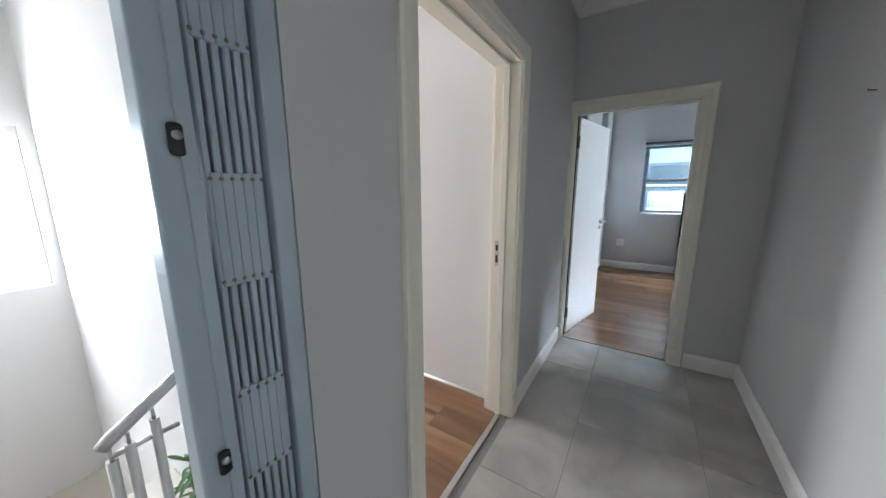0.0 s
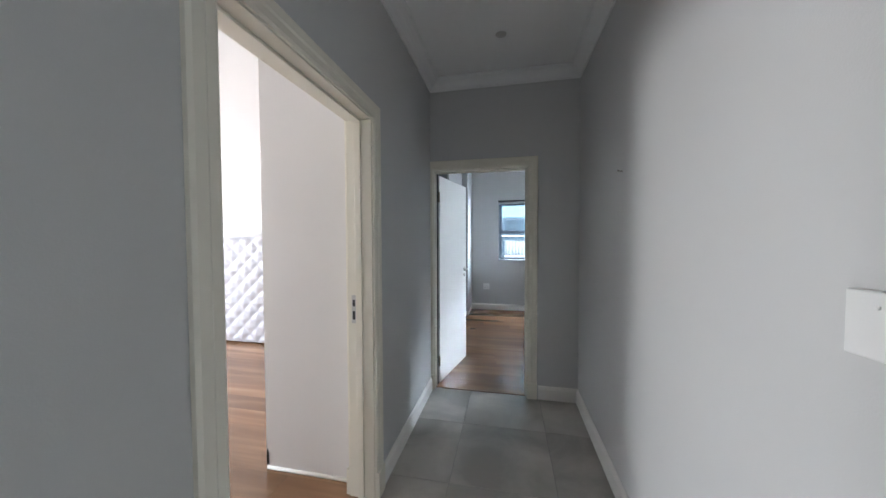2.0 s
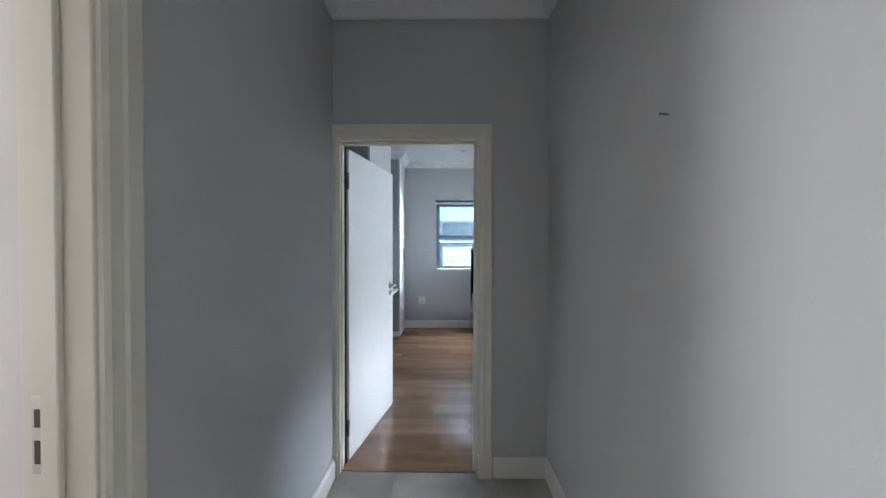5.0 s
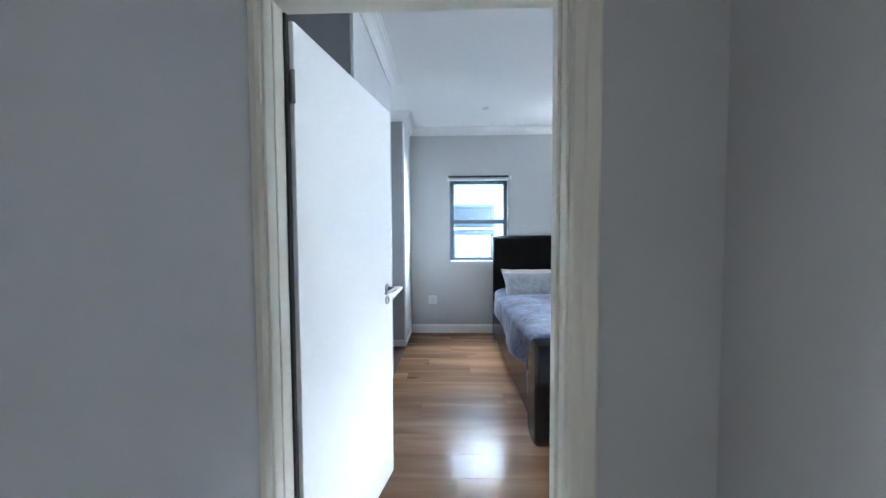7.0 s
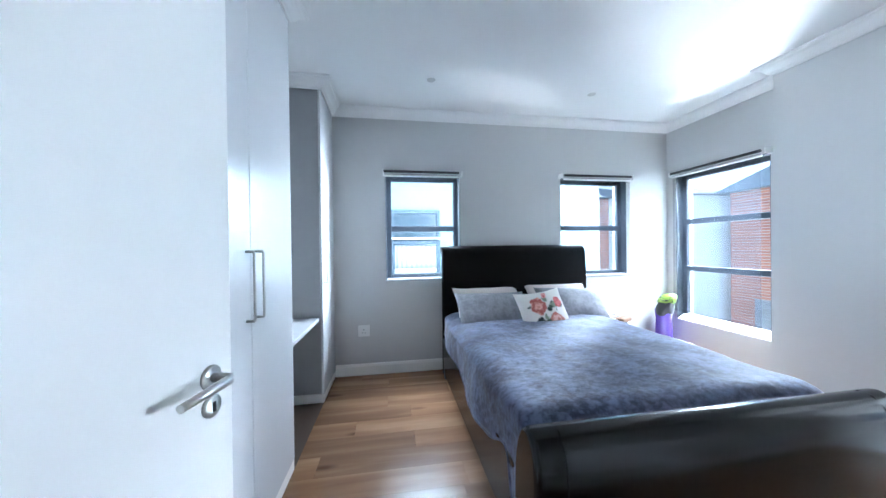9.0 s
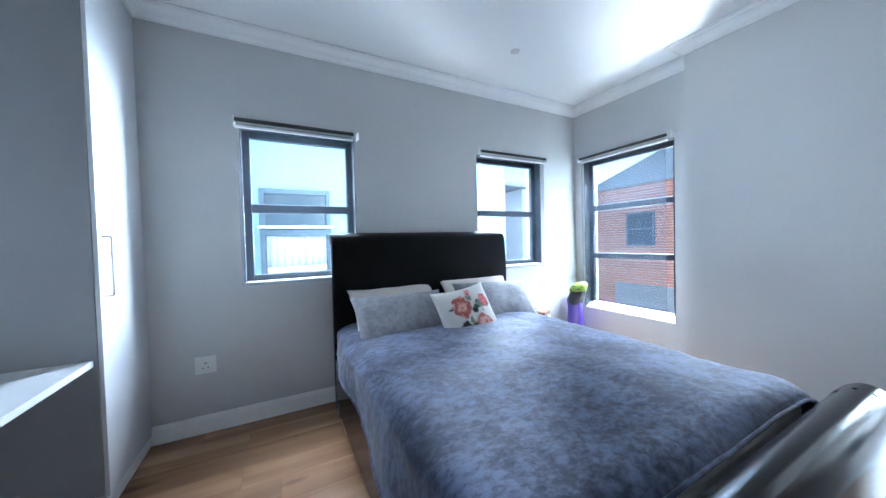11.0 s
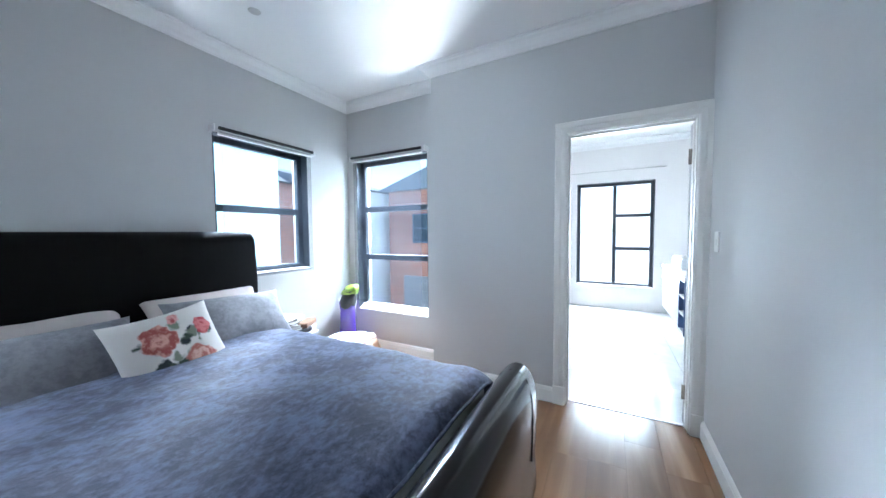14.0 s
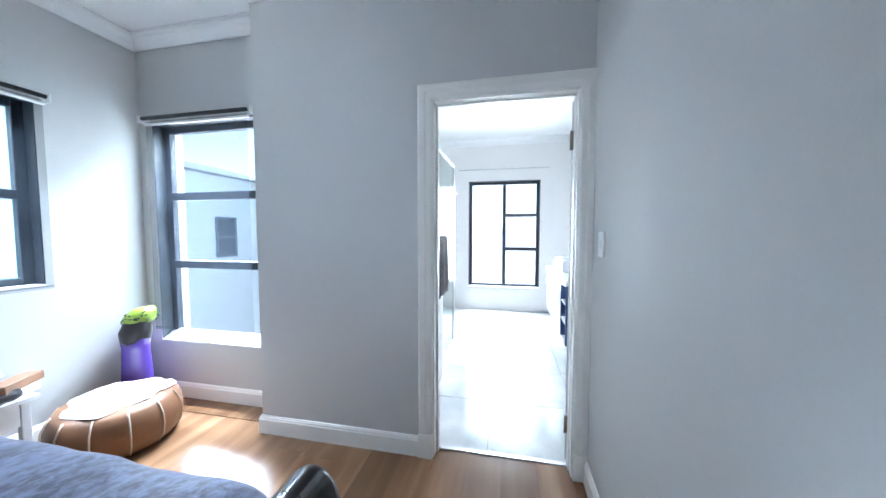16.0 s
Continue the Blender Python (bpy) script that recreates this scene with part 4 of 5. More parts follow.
def wall_plate(name, label, category, axis, face, a, z, w, h, out, gangs, deep=0.009):
    """A bevelled plate on a wall with its rockers or pin holes."""
    root = thing(name, label, category)
    s = out

    def bx(a0, a1, z0, z1, d0, d1, bev):
        lo_d, hi_d = sorted((face + s * d0, face + s * d1))
        return box((a0, lo_d, z0), (a1, hi_d, z1), bev, 2) if axis == "y" else box((lo_d, a0, z0), (hi_d, a1, z1), bev, 2)

    part("plate", bx(a - w / 2, a + w / 2, z - h / 2, z + h / 2, 0.0, deep, 0.003), M_PLASTIC, root)
    for kind, da, dz, gw, gh in gangs:
        mat = M_BLACK if kind == "pin_hole" else M_PLASTIC
        part(kind, bx(a + da - gw / 2, a + da + gw / 2, z + dz - gh / 2, z + dz + gh / 2, deep - 0.002, deep + (0.0005 if kind == "pin_hole" else 0.0035), 0.0 if kind == "pin_hole" else 0.0015), mat, root)
    return root


wall_plate("light_switch", "blank white plastic switch box on the corridor wall", "light switch", "x", XR, -2.183, 1.262, 0.063, 0.110, -1, [("screw_cap", -0.02, 0.03, 0.006, 0.006)], 0.02)
wall_plate("light_switch", "white plastic light switch beside the bathroom door", "light switch", "y", BACK, 3.10, 1.252, 0.075, 0.115, 1, [("rocker", 0, 0.0, 0.022, 0.036)])
wall_plate("power_socket", "white double power socket on the bedroom wall", "power socket", "y", BY, -0.106, 0.461, 0.118, 0.118, -1, [("rocker", -0.03, 0.034, 0.016, 0.024), ("rocker", 0.03, 0.034, 0.016, 0.024), ("pin_hole", 0.0, 0.012, 0.009, 0.009), ("pin_hole", -0.014, -0.02, 0.007, 0.007), ("pin_hole", 0.014, -0.02, 0.007, 0.007)])
tagged(mesh_object("wall_nail", tube([(XR, -1.0, 1.756), (XR - 0.022, -1.0, 1.759), (XR - 0.024, -1.0, 1.759)], [0.0022, 0.0022, 0.005], 8), M_HINGE), "small steel nail in the corridor wall", "nail")


def strike_plate(label, lo, hi, slots):
    root = thing("strike_plate", label, "strike plate", group="lock strike plates")
    part("plate", box(lo, hi, 0.0008, 1), M_STEEL, root)
    for a, b in slots:
        part("slot", box(a, b), M_BLACK, root)


jy = -1.27 - 0.016
strike_plate("steel strike plate on the door jamb", (XL - 0.118, jy - 0.002, 0.955), (XL - 0.092, jy, 1.105), [((XL - 0.112, jy - 0.003, 0.975), (XL - 0.098, jy - 0.0015, 1.02)), ((XL - 0.112, jy - 0.003, 1.045), (XL - 0.098, jy - 0.0015, 1.08))])
jx = 0.485 - 0.016
strike_plate("steel strike plate on the bedroom door jamb", (jx - 0.002, 0.078, 0.955), (jx, 0.104, 1.105), [((jx - 0.003, 0.084, 0.975), (jx - 0.0015, 0.098, 1.02)), ((jx - 0.003, 0.084, 1.045), (jx - 0.0015, 0.098, 1.08))])
tagged(mesh_object("threshold_living", box((XL - 0.075, -2.155, -0.002), (XL - 0.045, -1.295, 0.006), 0.002, 1), M_STEEL), "steel floor strip in the doorway", "threshold", kind="structure")
tagged(mesh_object("threshold_bathroom", box((BX + 0.075, 0.258, -0.002), (BX + 0.105, 0.977, 0.006), 0.002, 1), M_STEEL), "steel floor strip in the bathroom doorway", "threshold", kind="structure")
tagged(mesh_object("threshold_bedroom", box((-0.29, 0.028, -0.002), (0.465, 0.052, 0.005), 0.002, 1), M_WOODBOX), "brown floor strip in the bedroom doorway", "threshold", kind="structure")

# ---------------- folded security gate ----------------
gate = thing("security_gate", "folded grey steel expanding security gate at the stair opening", "security gate")
gx = XL - 0.012
part("wall_channel", box((gx - 0.05, -2.622, 0.0), (gx + 0.012, -2.582, 2.60), 0.004, 2), M_GATE, gate)
part("leading_post", box((gx - 0.05, -2.79, 0.03), (gx + 0.004, -2.728, 2.58), 0.005, 2), M_GATE, gate)
part("post_cover", box((gx + 0.0035, -2.752, 0.03), (gx + 0.0085, -2.73, 2.58), 0.002, 1), M_GATE, gate)
# added dark plate, gives the gaps between the bars their shade by colour
part("gap_shade_plate", box((gx - 0.052, -2.727, 0.03), (gx - 0.046, -2.623, 2.58), 0.001, 1), M_GAPSHADE, gate, "dark plate standing in for shade between the bars")
for k in range(6):
    y = -2.716 + k * 0.0165
    part("upright_bar", box((gx - 0.035, y - 0.0055, 0.04), (gx - 0.002, y + 0.0055, 2.57), 0.002, 1), M_GATE, gate)
for k in range(6):
    z0 = 0.02 + 0.395 * k + 0.02
    for j in range(5):
        y = -2.7075 + j * 0.0165
        part("lattice_strap", box((gx - 0.010, y - 0.0080, z0), (gx + 0.001, y + 0.0080, z0 + 0.195), 0.0015, 1), M_GATE, gate)
    for j in range(6):
        for dz in (0.01, 0.185):
            part("rivet", box((gx + 0.0, -2.716 + j * 0.0165 - 0.003, z0 + dz - 0.003), (gx + 0.004, -2.716 + j * 0.0165 + 0.003, z0 + dz + 0.003), 0.001, 1), M_HINGE, gate)
for z in (1.465, 0.91):
    lk = part("lock", box((gx + 0.003, -2.765, z - 0.024), (gx + 0.012, -2.745, z + 0.024), 0.006, 3), M_BLACK, gate, "black lock cylinder cover")
    bm = lathe([(0.0, 0.0), (0.007, 0.0), (0.007, 0.004), (0.0, 0.004)], 14)
    bm.transform(Matrix.Translation((gx + 0.0115, -2.755, z + 0.006)) @ Matrix.Rotation(math.pi / 2, 4, "Y"))
    part("cylinder", bm, M_STEEL, lk)
part("top_track", box((gx - 0.05, -4.29, 2.60), (gx + 0.01, -2.582, 2.65), 0.003, 1), M_GATE, gate)
wall("wall_above_gate", "x", (XL - 0.14, XL), -4.3, -2.58, 2.65, TOP)

# ---------------- stairs ----------------
tagged(mesh_object("floor_stair_landing", box((-4.3, -4.3, -1.62), (-0.95, -2.45, -1.45)), M_CONCRETE), "pale tiled half landing", "floor", kind="structure")
wall("wall_landing_edge", "x", (-0.96, -0.95), -4.3, -2.45, -1.5, -0.2, (), M_WALL_LIGHT, "pale painted edge of the landing")
stair = thing("staircase", "pale tiled stair flight going down", "stairs", kind="structure")
for k in range(8):
    z = -0.18 * (k + 1)
    part("step", box((-1.95, -2.75 - 0.27 * (k + 1) + 0.27, -1.45), (-0.99, -2.75 - 0.27 * k + 0.27 + (0.02 if k else 0), z), 0.006, 1), M_CONCRETE, stair)
rail = thing("stair_rail", "brushed steel stair rail with round posts", "railing")
part("handrail", tube([(-1.0, -2.47, 0.90), (-1.0, -2.60, 0.845), (-1.0, -2.815, 0.705), (-1.0, -2.83, 0.69)], 0.019, 12), M_STEEL, rail)
for y, zt in ((-2.715, 0.745), (-2.775, 0.705), (-2.815, 0.68)):
    post = part("post", tube([(-1.0, y, -0.2), (-1.0, y, zt - 0.035)], 0.0135, 12), M_STEEL, rail)
    part("post_pin", tube([(-1.0, y, zt - 0.04), (-1.0, y, zt)], 0.005, 8), M_STEEL, post)
part("lower_rail", tube([(-1.0, -2.815, 0.655), (-1.0, -2.72, 0.655), (-1.0, -2.66, 0.655)], 0.008, 10), M_STEEL, rail)
part("upper_post", tube([(-1.0, -2.5, -0.2), (-1.0, -2.5, 0.88)], 0.019, 12), M_STEEL, rail)


def plant(at, label):
    root = thing("potted_plant", label, "plant", at)
    part("pot", lathe([(0.11, 0.0), (0.14, 0.26), (0.155, 0.26), (0.155, 0.3), (0.135, 0.3), (0.13, 0.25), (0.0, 0.25)], 24), M_TERRACOTTA, root)
    part("soil", lathe([(0.0, 0.252), (0.128, 0.256), (0.128, 0.262), (0.0, 0.27)], 20), M_SOIL, root)
    rnd = random.Random(4)
    for k in range(46):
        a, up, ln = rnd.random() * math.tau, rnd.uniform(0.25, 1.1), rnd.uniform(0.22, 0.5)
        base = Vector((0.03 * math.cos(a), 0.03 * math.sin(a), 0.26 + rnd.random() * 0.9))
        d = Vector((math.cos(a) * math.cos(up), math.sin(a) * math.cos(up), math.sin(up)))
        side = d.cross(Vector((0, 0, 1))).normalized()
        bm = bmesh.new()
        rows = []
        for i in range(7):
            t = i / 6
            p = base + d * ln * t + Vector((0, 0, -0.22 * ln * t * t * 1.6))
            w = 0.032 * math.sin(math.pi * min(0.98, 0.08 + t * 0.92)) ** 0.8
            rows.append([bm.verts.new(p - side * w), bm.verts.new(p - Vector((0, 0, 0.006))), bm.verts.new(p + side * w)])
        for u, w in zip(rows, rows[1:]):
            for j in (0, 1):
                bm.faces.new((u[j], u[j + 1], w[j + 1], w[j]))
        part("leaf", finish(bm, True), M_LEAF, root)
    part("stem", tube([(0, 0, 0.25), (0.01, 0, 0.7), (0, 0.01, 1.2)], [0.012, 0.01, 0.006], 8), M_WOODBOX, root)
    return root


pl = plant((-1.45, -2.53, -0.18), "green leafy plant in a terracotta pot on the stairs")
pl.scale = (0.32, 0.32, 0.32)

# ---------------- wardrobes and dressing shelf ----------------
def bow_handle(parent, x, y, z0, z1):
    h = part("handle", tube([(x, y, z0), (x + 0.03, y, z0), (x + 0.034, y, z0 + 0.006), (x + 0.034, y, z1 - 0.006), (x + 0.03, y, z1), (x, y, z1)], 0.006, 8), M_STEEL, parent, "steel bow handle")
    return h


def wardrobe(y0, y1, doors, label, handle_sides):
    root = thing("wardrobe", label, "wardrobe", group="built-in wardrobes")
    x0, xf = -1.0, -0.415
    part("carcass", box((x0 + 0.002, y0, 0.08), (xf - 0.002, y1, BZ - 0.002), 0.001, 1), M_MELAMINE, root, "grey melamine carcass")
    part("plinth", box((x0 + 0.002, y0 + 0.002, 0.0), (xf + 0.016, y1 - 0.002, 0.068), 0.002, 1), M_TRIM, root, "white plinth")
    w = (y1 - y0) / doors
    for k in range(doors):
        a, b = y0 + k * w + 0.0015, y0 + (k + 1) * w - 0.0015
        d = part("door", box((xf, a, 0.07), (xf + 0.018, b, BZ - 0.09), 0.0015, 1), M_WARDROBE, root, "pale grey gloss door")
        hy = b - 0.045 if handle_sides[k] > 0 else a + 0.045
        bow_handle(d, xf + 0.018, hy, 1.03, 1.32)
    return root


wardrobe(0.95, 2.05, 2, "tall pale grey built-in wardrobe behind the open door", (1, -1))
wardrobe(2.87, BY - 0.001, 1, "narrow pale grey built-in wardrobe in the window corner", (-1,))
desk = thing("dressing_shelf", "white dressing shelf between the two wardrobes", "shelf")
part("top", box((-0.999, 2.052, 0.705), (-0.43, 2.868, 0.735), 0.003, 2), M_WARDROBE, desk)
tagged(mesh_object("baseboard_niche", box((-0.998, 2.06, 0.0), (-0.98, 2.86, 0.10), 0.003, 1), M_TRIM), "white skirting in the wardrobe niche", "skirting", kind="structure")
cand = thing("candle_glass", "amber glass candle holder on the dressing shelf", "candle holder", (-0.70, 2.66, 0.735))
part("cup", lathe([(0.028, 0.0), (0.034, 0.004), (0.04, 0.09), (0.042, 0.1), (0.038, 0.1), (0.034, 0.012), (0.0, 0.012)], 22), M_AMBER, cand)
part("wax", lathe([(0.0, 0.013), (0.033, 0.013), (0.035, 0.05), (0.0, 0.052)], 18), M_STITCH, cand)
tagged(mesh_object("tray", box((-0.86, 2.50, 0.735), (-0.66, 2.60, 0.747), 0.004, 2), M_BLACK), "black flat tray on the dressing shelf", "tray")

# ---------------- bedroom things ----------------
pillow("cushion", (1.57, 2.735, 0.695), 0.48, 0.48, 0.15, -30, 3, -6, M_FLORAL, "white cushion printed with pink roses", 31, group="", n=26)


def pouf(at, label):
    root = thing("leather_pouf", label, "pouf", at)
    body = lathe([(0.0, 0.0), (0.22, 0.0), (0.265, 0.02), (0.30, 0.075), (0.308, 0.14), (0.302, 0.20), (0.28, 0.25), (0.262, 0.272), (0.20, 0.285), (0.1, 0.289), (0.0, 0.29)], 40)
    part("body", body, M_TAN, root, "brown stitched leather sides")
    for k in range(12):
        a = k * math.tau / 12 + 0.1
        pts = [(r * math.cos(a), r * math.sin(a), z) for r, z in ((0.268, 0.02), (0.303, 0.075), (0.311, 0.14), (0.305, 0.20), (0.283, 0.25), (0.266, 0.272))]
        part("piping", tube(pts, 0.005, 6), M_STITCH, root)
    return root


pouf((3.03, 2.96, 0.0), "round tan leather pouf with cream piping near the alcove window")


def crumpled(rx, ry, seed):
    bm = bmesh.new()
    nr, na = 12, 44
    rings = []
    for i in range(nr + 1):
        t = i / nr
        ring = []
        for k in range(na):
            a = k * math.tau / na
            rr = t * (1 + 0.08 * math.sin(3 * a + seed) + 0.06 * math.sin(7 * a))
            x, y = rx * rr * math.cos(a), ry * rr * math.sin(a)
            q = Vector((x * 9, y * 9, seed))
            z = 0.004 + abs(noise.noise(q)) * 0.045 * (1.1 - t) + abs(noise.noise(q * 2.3)) * 0.02
            if t > 0.9:
                z -= 0.012
            ring.append(bm.verts.new((x, y, z)))
        rings.append(ring)
    for u, w in zip(rings, rings[1:]):
        for k in range(na):
            bm.faces.new((u[k], u[(k + 1) % na], w[(k + 1) % na], w[k]))
    bmesh.ops.remove_doubles(bm, verts=bm.verts, dist=1e-5)
    bmesh.ops.recalc_face_normals(bm, faces=bm.faces)
    bmesh.ops.solidify(bm, geom=bm.faces[:], thickness=0.004)
    return finish(bm, False)


cloth = tagged(mesh_object("crumpled_cloth", crumpled(0.245, 0.225, 3.3), M_WHITECOTTON), "crumpled white cloth lying on the leather pouf", "cloth")
cloth.location = (3.035, 2.96, 0.289)

vase = thing("floor_vase", "glossy purple floor vase in the room corner", "vase", (3.36, 3.295, 0.0))
part("body", lathe([(0.075, 0.0), (0.09, 0.01), (0.095, 0.15), (0.085, 0.34), (0.08, 0.46), (0.092, 0.56), (0.086, 0.56), (0.073, 0.46), (0.07, 0.1), (0.0, 0.09)], 28), M_PURPLE, vase)
bag = thing("patterned_bag", "crumpled black bag with a lime green top over the vase", "bag", (3.33, 3.265, 0.49), -35)


def lumpy(profile, seed, lean, squash=0.75, amount=0.022):
    """A soft crumpled bag shape: a turned outline pushed in and out by folds."""
    bm = lathe(profile, 30)
    top = max(z for r, z in profile)
    for v in bm.verts:
        q = Vector((v.co.x * 14 + seed, v.co.y * 14, v.co.z * 11))
        out = Vector((v.co.x, v.co.y, 0)).normalized() if v.co.xy.length > 1e-4 else Vector((0, 0, 0))
        v.co += out * (amount * noise.noise(q) + 0.4 * amount * noise.noise(q * 2.6))
        v.co.z += 0.010 * noise.noise(q + Vector((4, 4, 4)))
        v.co.y *= squash
        v.co.x += lean * max(0.0, v.co.z / top) ** 1.4
    return bm


part("bag_body", lumpy([(0.0, 0.0), (0.05, 0.0), (0.078, 0.03), (0.088, 0.09), (0.084, 0.15), (0.07, 0.2), (0.0, 0.21)], 1.0, 0.05), M_BLACK, bag)
part("top_fold", lumpy([(0.0, 0.145), (0.07, 0.15), (0.09, 0.165), (0.09, 0.2), (0.074, 0.245), (0.04, 0.262), (0.0, 0.265)], 5.0, 0.065), M_LIME, bag, "lime green folded top")
rnd = random.Random(12)
for k in range(22):
    a, z = rnd.uniform(-2.7, -0.3), rnd.uniform(0.165, 0.24)
    r = 0.104 - 0.10 * max(0, z - 0.19)
    cx, cy = r * math.cos(a) + 0.065 * (z / 0.265) ** 1.4, 0.75 * r * math.sin(a)
    bm = box((-rnd.uniform(0.006, 0.013), -0.004, -0.004), (rnd.uniform(0.006, 0.013), 0.004, 0.004), 0.002, 1)
    bm.transform(Matrix.Translation((cx, cy, z)) @ Matrix.Rotation(a + math.pi / 2, 4, "Z") @ Matrix.Rotation(rnd.uniform(-0.8, 0.8), 4, "Y"))
    part("printed_mark", bm, M_BLACK, bag, "black printed mark")

table = thing("bedside_table", "small white bedside table beside the bed", "bedside table", (2.335, 3.02, 0.0))
part("top", box((0, 0, 0.425), (0.40, 0.38, 0.45), 0.004, 2), M_WARDROBE, table)
for x, y in ((0.03, 0.05), (0.36, 0.05), (0.03, 0.35), (0.36, 0.35)):
    part("leg", box((x - 0.018, y - 0.018, 0), (x + 0.018, y + 0.018, 0.425), 0.003, 1), M_WARDROBE, table)
part("drawer", box((0.052, 0.03, 0.30), (0.338, 0.36, 0.425), 0.003, 1), M_WARDROBE, table)
pile = 0.45
SLEEVES = ((M_COVER, "dark book in a stack on the bedside table"), (M_TAN, "tan folder in a stack on the bedside table"), (M_PAPER, "pale magazine in a stack on the bedside table"))
for k, (w, d, h, a) in enumerate(((0.24, 0.30, 0.022, 4), (0.22, 0.28, 0.016, -12), (0.25, 0.29, 0.010, 15), (0.21, 0.27, 0.028, 2), (0.24, 0.28, 0.014, -22), (0.22, 0.26, 0.020, 10), (0.23, 0.30, 0.008, 28), (0.20, 0.26, 0.018, -6), (0.22, 0.29, 0.006, 34), (0.22, 0.30, 0.004, 18))):
    mat, words = SLEEVES[(1, 0, 2, 1, 2, 1, 2, 1, 2, 2)[k]]
    b = thing("book", words, "book", (2.475 + 0.012 * math.sin(2.3 * k), 3.20 + 0.01 * math.cos(1.7 * k), pile), a, group="stacked books")
    pile += h + 0.001
    t = min(0.002, h / 4)
    part("page_block", box((-w / 2 + 0.003, -d / 2 + 0.004, t), (w / 2 - 0.004, d / 2 - 0.004, h - t)), M_PAPER, b)
    for z0 in (0.0, h - t):
        part("cover", box((-w / 2, -d / 2, z0), (w / 2, d / 2, z0 + t)), mat, b)
    part("spine", box((-w / 2 - 0.001, -d / 2, 0.0), (-w / 2 + 0.002, d / 2, h), 0.0008, 1), mat, b)
carton = thing("carton", "small white carton on the bedside table", "carton", (2.69, 3.125, 0.45), 24)
part("body", box((-0.075, -0.05, 0.0), (0.075, 0.05, 0.036), 0.003, 2), M_PLASTIC, carton)
part("flap", box((0.074, -0.048, 0.002), (0.082, 0.048, 0.034), 0.002, 1), M_PAPER, carton)
wb = thing("wooden_box", "brown slatted wooden box lying on a white carton", "box", (2.70, 3.135, 0.4865), 30)
part("body", box((-0.11, -0.045, 0.0), (0.11, 0.045, 0.038), 0.004, 2), M_WOODBOX, wb)
for k in range(4):
    part("slat", box((-0.108, -0.043 + 0.0225 * k, 0.0385), (0.108, -0.025 + 0.0225 * k, 0.046), 0.002, 1), M_WOODBOX, wb)
roll = thing("torch", "black cylindrical torch lying on the bedside table", "torch", (2.58, 3.045, 0.476), 14)
part("barrel", tube([(-0.10, 0, 0), (0.05, 0, 0), (0.07, 0, 0.0), (0.10, 0, 0)], [0.019, 0.019, 0.026, 0.026], 16), M_BLACK, roll)
part("end_cap", tube([(0.10, 0, 0), (0.106, 0, 0)], [0.024, 0.021], 16), M_COVER, roll)

# ---------------- bathroom ----------------
van = thing("vanity", "white floating vanity with navy open shelves", "vanity")
vx0, vx1, vy0, vy1 = 4.28, 5.55, -0.50, 0.10
part("carcass", box((4.55, vy0, 0.36), (vx1, vy1, 0.86), 0.002, 1), M_WARDROBE, van)
for a, b in ((4.552, 5.048), (5.052, vx1 - 0.002)):
    d = part("drawer", box((a, vy1, 0.38), (b, vy1 + 0.018, 0.85), 0.002, 1), M_WARDROBE, van)
    part("handle", tube([((a + b) / 2 - 0.09, vy1 + 0.018, 0.76), ((a + b) / 2 - 0.09, vy1 + 0.045, 0.76), ((a + b) / 2 + 0.09, vy1 + 0.045, 0.76), ((a + b) / 2 + 0.09, vy1 + 0.018, 0.76)], 0.006, 8), M_STEEL, d)
for z in (0.36, 0.53, 0.69, 0.845):
    part("shelf", box((vx0 + 0.016, vy0, z), (4.534, vy1 + 0.016, z + 0.016), 0.001, 1), M_WARDROBE, van)
for x in (vx0, 4.534):
    part("side", box((x, vy0, 0.36), (x + 0.016, vy1 + 0.018, 0.861), 0.001, 1), M_NAVY, van, "navy blue side board")
part("shelf_back", box((vx0 + 0.016, vy0, 0.376), (4.534, vy0 + 0.012, 0.845)), M_NAVY, van)
part("worktop", box((vx0 - 0.02, vy0, 0.862), (vx1 + 0.02, vy1 + 0.03, 0.9), 0.004, 2), M_CERAMIC, van)
tagged(mesh_object("wash_basin", box((4.85, -0.33, 0.9), (5.35, 0.06, 1.03), 0.03, 4), M_CERAMIC), "white ceramic counter basin on the vanity", "basin")
scr = thing("shower_screen", "clear glass shower screen with a steel frame", "shower screen")
pane = part("pane", box((4.35, 1.215, 0.03), (5.2, 1.223, 2.05)), M_GLASS, scr)
pane.visible_shadow = False
part("edge_post", box((5.2, 1.208, 0.0), (5.225, 1.23, 2.08), 0.002, 1), M_STEEL, scr)
part("bottom_rail", box((4.35, 1.208, 0.0), (5.2, 1.23, 0.03), 0.002, 1), M_STEEL, scr)
part("top_rail", box((4.35, 1.208, 2.05), (5.2, 1.23, 2.08), 0.002, 1), M_STEEL, scr)
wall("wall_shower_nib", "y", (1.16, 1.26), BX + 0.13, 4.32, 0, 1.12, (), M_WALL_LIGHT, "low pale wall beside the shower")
tr = thing("towel_rail", "steel towel rail on a slim wall", "towel rail")
part("bar", tube([(3.60, 1.07, 1.27), (4.05, 1.07, 1.27)], 0.009, 10), M_STEEL, tr)
for x in (3.61, 4.04):
    part("bracket", tube([(x, 1.07, 1.27), (x, 1.16, 1.10)], 0.008, 8), M_STEEL, tr)


